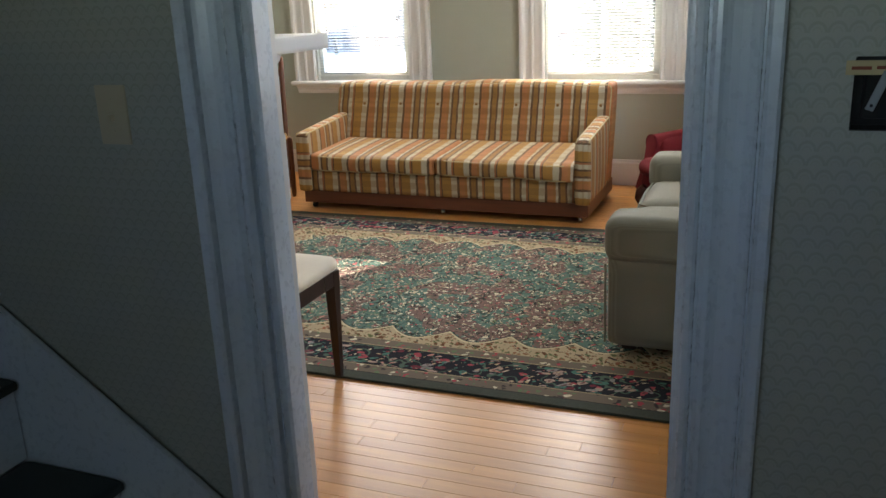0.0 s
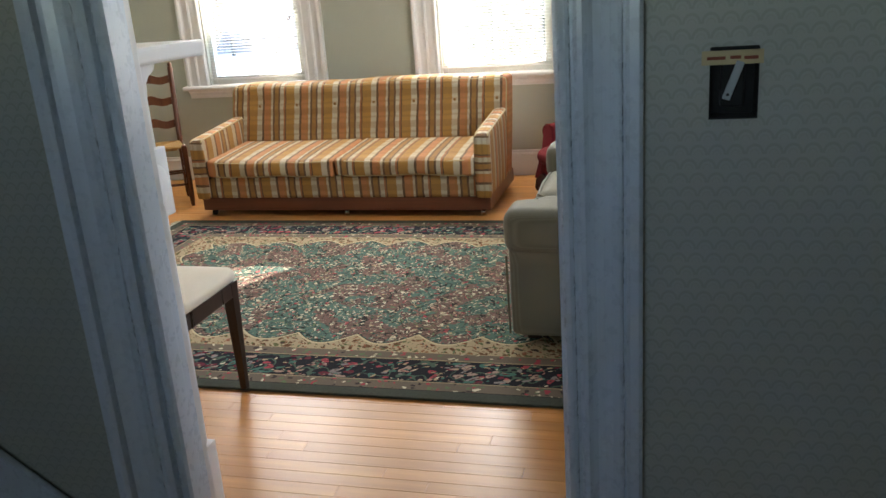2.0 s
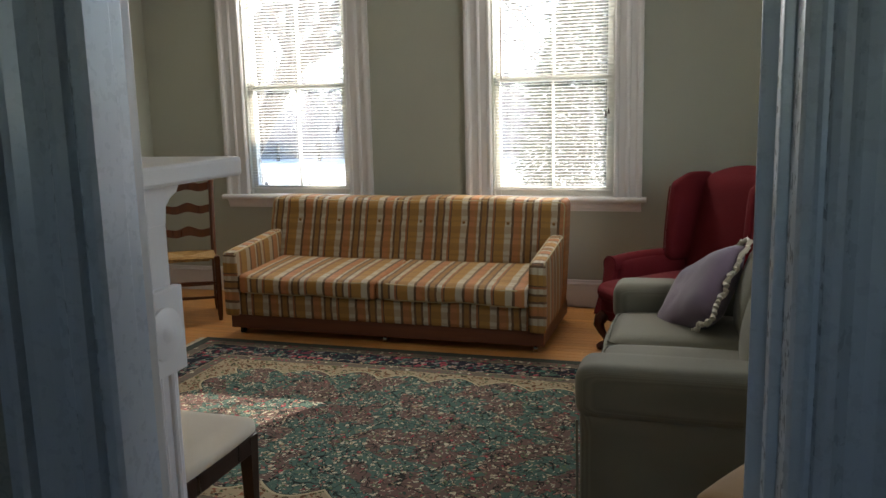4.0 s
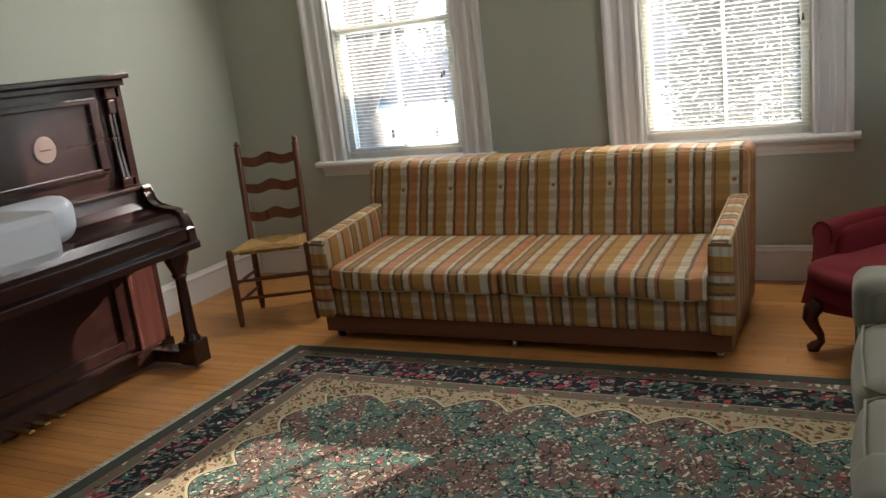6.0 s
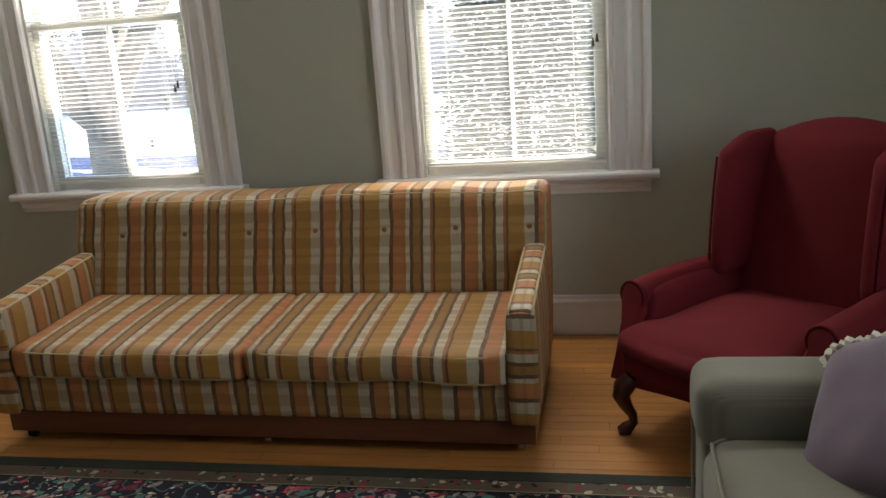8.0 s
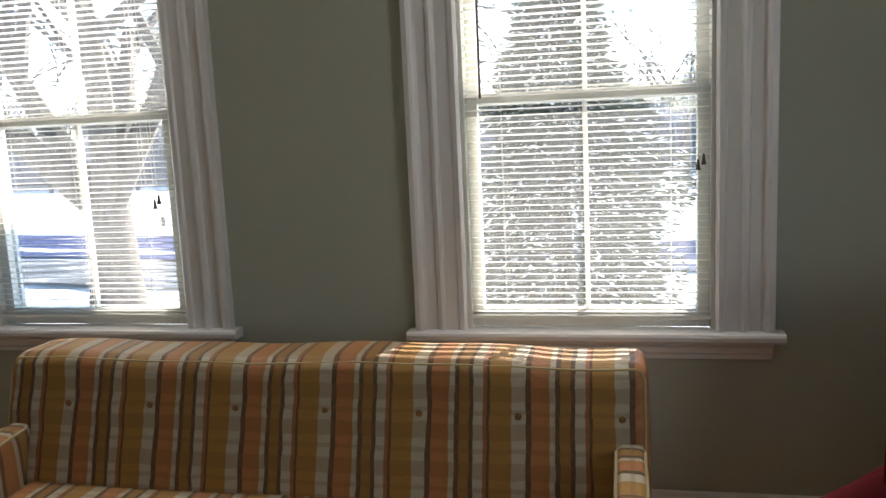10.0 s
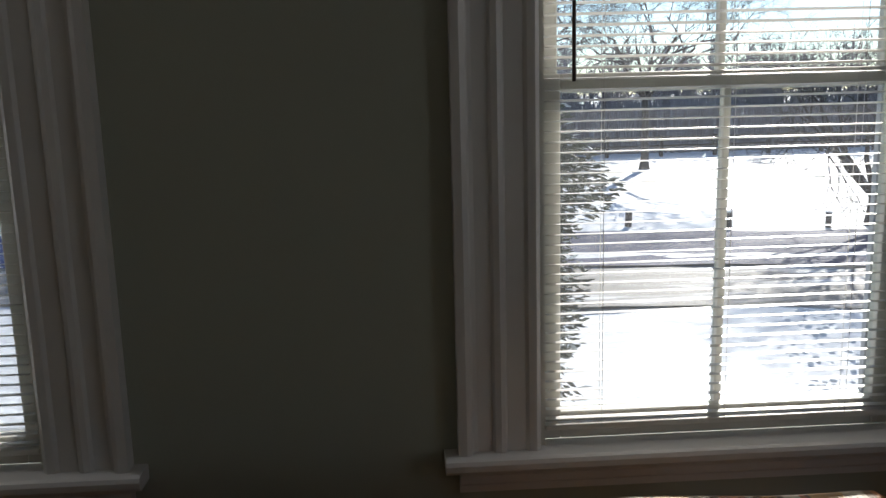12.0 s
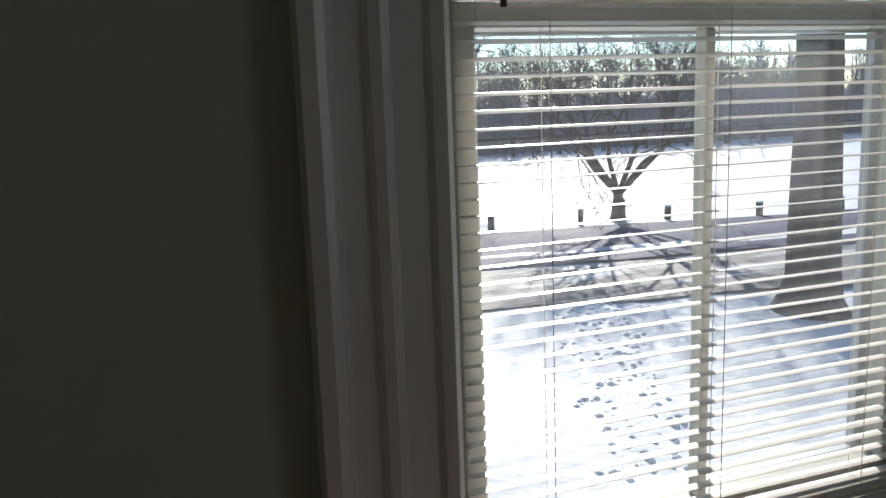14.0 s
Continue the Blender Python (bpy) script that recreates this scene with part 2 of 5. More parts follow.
def wallpaper():
    m = mat("scallop_wallpaper", (0.5, 0.5, 0.44), 0.6)
    n = Net(m)
    p = n.xyz()
    size = 0.025
    v = n.math("DIVIDE", p[2], size * 0.8)
    row = n.math("FLOOR", v)
    u = n.math("ADD", n.math("DIVIDE", p[0], size), n.math("MULTIPLY", n.math("MODULO", n.math("ADD", row, 400), 2.0), 0.5))
    fu, fv = n.math("SUBTRACT", n.math("FRACT", n.math("ADD", u, 400)), 0.5), n.math("FRACT", v)
    d = n.math("SQRT", n.math("ADD", n.math("MULTIPLY", fu, fu), n.math("MULTIPLY", n.math("MULTIPLY", fv, fv), 0.45)))
    ring = n.math("ABSOLUTE", n.math("SUBTRACT", d, 0.44))
    line = n.math("LESS_THAN", ring, 0.07)
    ring2 = n.math("LESS_THAN", n.math("ABSOLUTE", n.math("SUBTRACT", d, 0.22)), 0.035)
    f = n.noise(2.5, 4)
    base = n.mix(f, (0.44, 0.44, 0.385), (0.36, 0.365, 0.32))
    n.colour(n.mix(n.math("ADD", n.math("MULTIPLY", line, 0.42), n.math("MULTIPLY", ring2, 0.2)), base, (0.27, 0.285, 0.245)))
    n.bump(n.math("ADD", line, n.noise(200, 2)), 0.08, 0.001)
    return m


PAPER = wallpaper()

# rug: nested bands measured from the edges, flowers out of scattered cells
RUG = (-0.953, 2.35, -3.65, -1.331)


def rug_material():
    m = mat("oriental_rug_pile", (0.2, 0.2, 0.15), 0.95, 0, 0.1)
    n = Net(m)
    p = n.xyz()
    hw, hl = (RUG[1] - RUG[0]) / 2, (RUG[3] - RUG[2]) / 2
    ax, ay = n.math("ABSOLUTE", p[0]), n.math("ABSOLUTE", p[1])
    dx, dy = n.math("SUBTRACT", hw, ax), n.math("SUBTRACT", hl, ay)
    d = n.math("MINIMUM", dx, dy)

    def warped(scale, amount, stretch=(1.0, 1.0), turn=0.0):
        """Coordinates bent by noise, so that cells become petals and leaves."""
        bend = n.node("ShaderNodeTexNoise", Scale=scale, Detail=1.0)
        n.t.links.new(n.tc.outputs["Object"], bend.inputs["Vector"])
        off = n.t.nodes.new("ShaderNodeVectorMath")
        off.operation = "MULTIPLY_ADD"
        n.t.links.new(bend.outputs["Color"], off.inputs[0])
        off.inputs[1].default_value = (amount, amount, 0)
        n.t.links.new(n.tc.outputs["Object"], off.inputs[2])
        spin = n.node("ShaderNodeVectorRotate", Angle=turn)
        spin.rotation_type = "Z_AXIS"
        n.t.links.new(off.outputs[0], spin.inputs["Vector"])
        return n.scaled(stretch[0], stretch[1], 0.0, spin.outputs[0])

    def motif(vec, scale, palette, radius, ground, share, heart=None, rim=None):
        """Scattered blossoms or leaves: each cell its own ink, a dark rim and a heart."""
        vor = n.voronoi(scale, vec)
        dist, rnd = vor.outputs["Distance"], n.xyz(vor.outputs["Color"])
        has = n.math("LESS_THAN", rnd[1], share)
        size = n.math("MULTIPLY", n.math("ADD", n.math("MULTIPLY", rnd[2], 0.5), 0.7), radius)
        c = ground
        if rim is not None:
            c = n.mix(n.math("MULTIPLY", has, n.math("LESS_THAN", dist, n.math("ADD", size, 0.09))), c, rim)
        c = n.mix(n.math("MULTIPLY", has, n.math("LESS_THAN", dist, size)), c, n.ramp(rnd[0], palette, True))
        if heart is not None:
            c = n.mix(n.math("MULTIPLY", has, n.math("LESS_THAN", dist, n.math("MULTIPLY", size, 0.42))), c, heart)
        return c

    def vines(ground, colour, scale, width):
        w = n.noise(scale, 1.5)
        line = n.math("LESS_THAN", n.math("ABSOLUTE", n.math("SUBTRACT", w, 0.5)), width)
        return n.mix(n.math("MULTIPLY", line, 0.92), ground, colour)

    rose, cream, sage, teal, navy, wine = (0.36, 0.055, 0.075), (0.58, 0.52, 0.38), (0.12, 0.17, 0.09), (0.05, 0.15, 0.125), (0.013, 0.014, 0.022), (0.14, 0.02, 0.035)
    pink, tan, brown = (0.42, 0.20, 0.17), (0.40, 0.31, 0.19), (0.12, 0.055, 0.025)
    small, leafy, bold = warped(30, 0.04), warped(20, 0.05, (1.0, 1.9), 0.7), warped(13, 0.07, (1.0, 1.5), -0.5)
    # centre: sea green with clouded rose-brown patches, dark branches, white and rose blossoms
    centre = n.mix(n.math("GREATER_THAN", n.noise(4.5, 3), 0.51), (0.08, 0.145, 0.122), (0.16, 0.10, 0.085))
    centre = vines(centre, (0.012, 0.016, 0.016), 8, 0.010)
    centre = vines(centre, (0.012, 0.016, 0.016), 13, 0.012)
    centre = motif(leafy, 40, [(0, sage), (0.3, (0.03, 0.07, 0.06)), (0.6, (0.22, 0.10, 0.085)), (0.85, tan)], 0.36, centre, 0.75)
    centre = motif(small, 38, [(0, cream), (0.5, rose), (0.72, pink), (0.9, cream)], 0.30, centre, 0.62, tan, (0.03, 0.04, 0.035))
    centre = motif(warped(30, 0.04, (1.0, 2.2), 2.2), 50, [(0, cream), (0.6, (0.50, 0.46, 0.36))], 0.30, centre, 0.45)
    # cream ground sown with leaves
    field = motif(leafy, 32, [(0, brown), (0.35, (0.10, 0.12, 0.05)), (0.6, (0.22, 0.10, 0.05)), (0.8, (0.05, 0.04, 0.03))], 0.44, (0.37, 0.295, 0.19), 1.0)
    field = motif(warped(18, 0.06, (1.9, 1.0), 0.3), 42, [(0, brown), (0.4, (0.11, 0.15, 0.08)), (0.7, (0.28, 0.10, 0.06))], 0.32, field, 0.7)
    # dark band with large flowers
    band = vines(navy, (0.07, 0.12, 0.09), 10, 0.02)
    band = motif(bold, 21, [(0, (0.34, 0.24, 0.20)), (0.28, rose), (0.48, teal), (0.66, (0.22, 0.20, 0.20)), (0.82, wine)], 0.44, band, 0.95, (0.10, 0.045, 0.045))
    band = motif(warped(16, 0.06, (1.7, 1.0), 1.1), 36, [(0, tan), (0.35, teal), (0.6, pink), (0.85, cream)], 0.30, band, 0.6)
    guard = motif(small, 40, [(0, rose), (0.3, sage), (0.55, cream), (0.8, (0.05, 0.04, 0.04))], 0.38, (0.15, 0.12, 0.09), 0.9)
    edge = n.mix(n.noise(90, 2), (0.07, 0.08, 0.066), (0.04, 0.048, 0.04))
    line, dark = (0.36, 0.29, 0.18), (0.02, 0.02, 0.022)

    wave_x = n.math("ABSOLUTE", n.math("SINE", n.math("MULTIPLY", p[0], 11.5)))
    wave_y = n.math("ABSOLUTE", n.math("SINE", n.math("MULTIPLY", p[1], 11.5)))
    side = n.math("LESS_THAN", dx, dy)
    pick = n.math("ADD", n.math("MULTIPLY", side, wave_y), n.math("MULTIPLY", n.math("SUBTRACT", 1.0, side), wave_x))
    wave = n.math("MULTIPLY", pick, 0.095)
    corner = n.math("MULTIPLY", n.math("POWER", n.math("DIVIDE", n.math("MULTIPLY", ax, ay), hw * hl), 2.0), 0.55)
    swell = n.math("MULTIPLY", n.math("SUBTRACT", n.noise(1.6, 1), 0.5), 0.08)
    inner = n.math("ADD", n.math("SUBTRACT", n.math("ADD", d, wave), corner), swell)
    c = edge
    for at, ink in ((0.056, dark), (0.060, guard), (0.122, line), (0.127, dark), (0.132, band), (0.302, dark), (0.308, line), (0.314, guard), (0.374, line), (0.379, field)):
        c = n.mix(n.math("GREATER_THAN", d, at), c, ink)
    c = n.mix(n.math("GREATER_THAN", inner, 0.520), c, (0.50, 0.42, 0.27))
    c = n.mix(n.math("GREATER_THAN", inner, 0.534), c, (0.03, 0.045, 0.04))
    c = n.mix(n.math("GREATER_THAN", inner, 0.540), c, centre)
    pile = n.noise(330, 2)
    c = n.mix(n.math("MULTIPLY", pile, 0.14), c, (0.07, 0.065, 0.055))
    n.colour(c)
    n.bump(n.math("ADD", pile, n.noise(60, 2)), 0.4, 0.004)
    return m


def snow_material():
    m = mat("packed_snow", (0.82, 0.84, 0.87), 0.7)
    n = Net(m)
    f = n.noise(0.6, 6)
    n.colour(n.mix(f, (0.86, 0.87, 0.88), (0.72, 0.75, 0.80)))
    n.bump(n.math("ADD", n.math("MULTIPLY", n.noise(1.6, 5), 3.0), n.noise(9, 3)), 0.3, 0.06)
    return m


SNOW = snow_material()
# the road's blue is sky light put into the base colour
ROAD = painted("sky_blue_road", (0.045, 0.06, 0.15), 0.7, 0.12, 0.3)
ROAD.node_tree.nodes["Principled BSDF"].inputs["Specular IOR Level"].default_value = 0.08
SLUSH = mat("gritty_slush", (0.3, 0.29, 0.28), 0.7)
_n = Net(SLUSH)
_f = _n.noise(1.0, 6, _n.scaled(0.5, 3.0, 1))
_n.colour(_n.ramp(_f, [(0.40, (0.06, 0.058, 0.06)), (0.54, (0.14, 0.14, 0.15)), (0.70, (0.70, 0.71, 0.74))]))
_n.bump(_f, 0.6, 0.05)
BARK = mat("grey_bark", (0.10, 0.085, 0.07), 0.9)
_n = Net(BARK)
_f = _n.noise(1.0, 6, _n.scaled(14, 14, 2.5))
_n.colour(_n.ramp(_f, [(0.3, (0.035, 0.03, 0.027)), (0.7, (0.15, 0.125, 0.105))]))
_n.bump(_f, 0.8, 0.03)
TWIG = mat("winter_twigs", (0.085, 0.075, 0.07), 0.9)
# distance haze is put into this paler grey of the far twigs
WOODS = mat("haze_tinted_twigs", (0.24, 0.235, 0.255), 0.95)
NEEDLE = mat("evergreen_needles", (0.10, 0.11, 0.085), 0.8)


# ---- shape helpers ----
def part(name, bm, material, parent, label=""):
    """Link a bmesh as one mesh object under a thing or a part."""
    me = bpy.data.meshes.new(name)
    bmesh.ops.recalc_face_normals(bm, faces=bm.faces)
    bm.to_mesh(me)
    bm.free()
    me.materials.append(material)
    ob = new(name, me)
    ob.parent = parent
    if label:
        ob["label"] = label
    return ob


def smooth(ob, angle=40):
    me = ob.data
    me.polygons.foreach_set("use_smooth", [True] * len(me.polygons))
    me.set_sharp_from_angle(angle=radians(angle))
    return ob


def thing(name, m, label, category, group="", kind=""):
    ob = new(name)
    ob.matrix_basis = m
    ob.empty_display_size = 0.1
    return tagged(ob, label, category, group, kind)


def solid(name, bm, material, label, category="", kind="structure", m=None, group=""):
    ob = part(name, bm, material, None)
    if m is not None:
        ob.matrix_basis = m
    return tagged(ob, label, category, group, kind)


def box(bm, x0, x1, y0, y1, z0, z1, bevel=0.0, seg=2):
    made = bmesh.ops.create_cube(bm, size=1.0)["verts"]
    bmesh.ops.transform(bm, verts=made, matrix=Matrix.LocRotScale(((x0 + x1) / 2, (y0 + y1) / 2, (z0 + z1) / 2), None, (abs(x1 - x0), abs(y1 - y0), abs(z1 - z0))))
    if bevel:
        edges = list({e for v in made for e in v.link_edges})
        bmesh.ops.bevel(bm, geom=edges, offset=bevel, segments=seg, affect="EDGES", profile=0.6)
    return bm


def boxes(*rows, bevel=0.0):
    bm = bmesh.new()
    for r in rows:
        box(bm, *r, bevel=bevel)
    return bm


def tube(bm, points, radii, n=10, cap=True):
    """A round bar along points, its radius given at each."""
    rings, pts = [], [Vector(p) for p in points]
    side = None
    for i, p in enumerate(pts):
        way = (pts[min(i + 1, len(pts) - 1)] - pts[max(i - 1, 0)]).normalized()
        if side is None:
            side = way.orthogonal().normalized()
        else:
            side = (side - way * side.dot(way)).normalized()
        up = way.cross(side)
        r = radii[i] if isinstance(radii, (list, tuple)) else radii
        rings.append([bm.verts.new(p + (side * math.cos(a) + up * math.sin(a)) * r) for a in (k * math.tau / n for k in range(n))])
    for a, b in zip(rings, rings[1:]):
        for k in range(n):
            bm.faces.new((a[k], a[(k + 1) % n], b[(k + 1) % n], b[k]))
    if cap:
        bm.faces.new(rings[0][::-1])
        bm.faces.new(rings[-1])
    return bm


def prism(bm, outline, axis, a, b):
    """Extrude an outline of pairs along an axis. Pairs are the other two coordinates in order."""
    def at(p, t):
        return {"x": (t, p[0], p[1]), "y": (p[0], t, p[1]), "z": (p[0], p[1], t)}[axis]
    lo, hi = [bm.verts.new(at(p, a)) for p in outline], [bm.verts.new(at(p, b)) for p in outline]
    n = len(outline)
    for k in range(n):
        bm.faces.new((lo[k], lo[(k + 1) % n], hi[(k + 1) % n], hi[k]))
    bm.faces.new(lo[::-1])
    bm.faces.new(hi)
    return bm


def soft(bm, x0, x1, y0, y1, z0, z1, r=0.05, puff=0.0, n=10, warp=None):
    """An upholstered block: rounded edges, faces that swell by puff."""
    (x0, x1), (y0, y1), (z0, z1) = sorted((x0, x1)), sorted((y0, y1)), sorted((z0, z1))
    old = len(bm.verts)
    made = bmesh.ops.create_cube(bm, size=2.0)["verts"]
    edges = list({e for v in made for e in v.link_edges})
    bmesh.ops.subdivide_edges(bm, edges=edges, cuts=n, use_grid_fill=True)
    bm.verts.ensure_lookup_table()
    made = bm.verts[old:]
    half, mid = Vector((x1 - x0, y1 - y0, z1 - z0)) / 2, Vector((x0 + x1, y0 + y1, z0 + z1)) / 2
    r = min(r, *half)
    for v in made:
        u = v.co.copy()
        u = Vector([math.copysign(1 - (1 - abs(c)) ** 1.35, c) if abs(c) < 1 else c for c in u])
        q = Vector([c * h for c, h in zip(u, half)])
        core = Vector([max(-h + r, min(h - r, c)) for c, h in zip(q, half)])
        d = q - core
        q = core + d.normalized() * r if d.length > 1e-6 else q
        if puff:
            for i in range(3):
                j, k = (i + 1) % 3, (i + 2) % 3
                q[i] += math.copysign(puff, u[i]) * (abs(u[i]) ** 4) * (1 - u[j] ** 2) * (1 - u[k] ** 2) if abs(u[i]) > 0.01 else 0
        q += mid
        v.co = Vector(warp(q)) if warp else q
    return bm


def noisy(bm, amount, scale):
    for v in bm.verts:
        v.co += noise.noise_vector(v.co * scale) * amount
    return bm


def lathe(bm, profile, x=0.0, y=0.0, n=16):
    return tube(bm, [(x, y, z) for r, z in profile], [max(r, 0.0005) for r, z in profile], n)


# ---- the rooms ----
XL, XR, YH, YD, ZC = -2.22, 3.2, -5.0, -4.88, 2.85
WIN = (-0.925, 1.035)                      # centres of the two windows
W_IN, W_OUT, SILL, W_TOP = 0.428, 0.616, 0.785, 2.37
DOOR_L, DOOR_R, DOOR_H = 1.325, 2.094, 2.08


def wall_with_holes(name, material, label, plane, lo, hi, z0, z1, a, b, holes):
    """A wall along one axis between lo and hi, a to b thick, with rectangular holes (from, to, bottom, top)."""
    bm = bmesh.new()
    cuts = sorted(holes)
    def slab(u0, u1, v0, v1):
        if u1 - u0 > 1e-4 and v1 - v0 > 1e-4:
            box(bm, *((u0, u1, a, b) if plane == "y" else (a, b, u0, u1)), v0, v1)
    at = lo
    for u0, u1, v0, v1 in cuts:
        slab(at, u0, z0, z1)
        slab(u0, u1, z0, v0)
        slab(u0, u1, v1, z1)
        at = u1
    slab(at, hi, z0, z1)
    return solid(name, bm, material, label, "wall")


wall_with_holes("wall_window", WALL, "sage green painted plaster wall with two tall windows", "y", XL - 0.2, XR + 0.2, -1.4, ZC, 0.0, 0.15,
                [(c - W_IN, c + W_IN, SILL - 0.04, W_TOP) for c in WIN])
wall_with_holes("wall_left", WALL, "sage green painted plaster wall behind the piano", "x", YH, 0.0, 0, ZC, XL - 0.2, XL, [])
# opening added in the unseen right wall for the side fill
wall_with_holes("wall_right", WALL, "sage green painted plaster wall with an added unseen opening for fill light", "x", YD, 0.0, 0, ZC, XR, XR + 0.2, [(-2.8, -1.9, 0.95, 2.25)])
wall_with_holes("wall_door", WALL, "sage green plaster wall with the doorway", "y", XL, XR, 0, ZC, YD - 0.05, YD, [(DOOR_L - 0.02, DOOR_R + 0.02, 0, DOOR_H + 0.02)])
wall_with_holes("wall_hall", PAPER, "hall wall in faint scallop-patterned wallpaper", "y", XL, XR, 0, ZC, YH, YD - 0.05,
                [(DOOR_L - 0.02, DOOR_R + 0.02, 0, DOOR_H + 0.02), (2.300, 2.364, 1.210, 1.307)])
# opening in the unseen back wall, added for the hall fill
wall_with_holes("wall_hall_back", PAPER, "hall wall in faint scallop-patterned wallpaper", "y", XL, XR, 0, ZC, -7.6, -7.4, [(1.75, 2.15, 1.42, 1.8)])
wall_with_holes("wall_hall_left", PAPER, "hall end wall in faint scallop-patterned wallpaper", "x", -7.4, YH, 0, ZC, XL - 0.2, XL, [])
wall_with_holes("wall_hall_right", PAPER, "hall end wall in faint scallop-patterned wallpaper", "x", -7.4, YD, 0, ZC, XR, XR + 0.2, [])
solid("ceiling", boxes((XL - 0.2, XR + 0.2, -7.6, 0.15, ZC, ZC + 0.15)), CEIL, "plain white plaster ceiling", "ceiling")
solid("hall_floor", boxes((XL, XR, -7.4, YH, -0.1, -0.002)), wood("hall_floor_wood", (0.2, 0.08, 0.02), (0.4, 0.18, 0.05), 0.3, "x"), "worn wooden hall floor", "floor")
FLOOR = solid("floor", boxes((XL, XR, YH, 0.0, -0.1, -0.006)), SUBFLOOR, "honey-coloured narrow strip hardwood floor with a gloss", "floor")


# baseboards: tall board, cap moulding
def baseboard(name, axis, a, b, wall, sign):
    pr = [(0, 0), (0.018, 0), (0.018, 0.155), (0.024, 0.16), (0.024, 0.168), (0.014, 0.178), (0.012, 0.19), (0.0, 0.195)]
    bm = bmesh.new()
    prism(bm, [(wall + sign * d, z) for d, z in pr], axis, a, b)
    return solid(name, bm, TRIM, "tall white painted baseboard with a moulded cap", "baseboard")


baseboard("baseboard", "x", XL, XR, 0.0, -1)
baseboard("baseboard", "y", YD, -0.024, XL, 1)
baseboard("baseboard", "y", YD, -0.024, XR, -1)


# ---- windows ----
def fluted(bm, x_out, x_in, z0, z1, depth=1.0):
    """Window casing: a back band, a cove and two flat steps."""
    w = x_in - x_out
    st = [(0, 0.0), (0, 0.040), (0.10, 0.044), (0.16, 0.040), (0.19, 0.026), (0.24, 0.020), (0.42, 0.020), (0.45, 0.030), (0.52, 0.034), (0.57, 0.030),
          (0.60, 0.022), (0.82, 0.020), (0.86, 0.028), (0.95, 0.030), (1.0, 0.022), (1.0, 0.0)]
    return prism(bm, [(x_out + u * w, -d * depth - (0.001 if d else 0)) for u, d in st], "z", z0, z1)


def slat_mesh(w):
    bm = bmesh.new()
    pts = [(-0.0125, 0.0), (-0.006, 0.0016), (0.0, 0.0021), (0.006, 0.0016), (0.0125, 0.0)]
    prism(bm, pts + [(y, z - 0.0005) for y, z in pts[::-1]], "x", -w, w)
    return bm


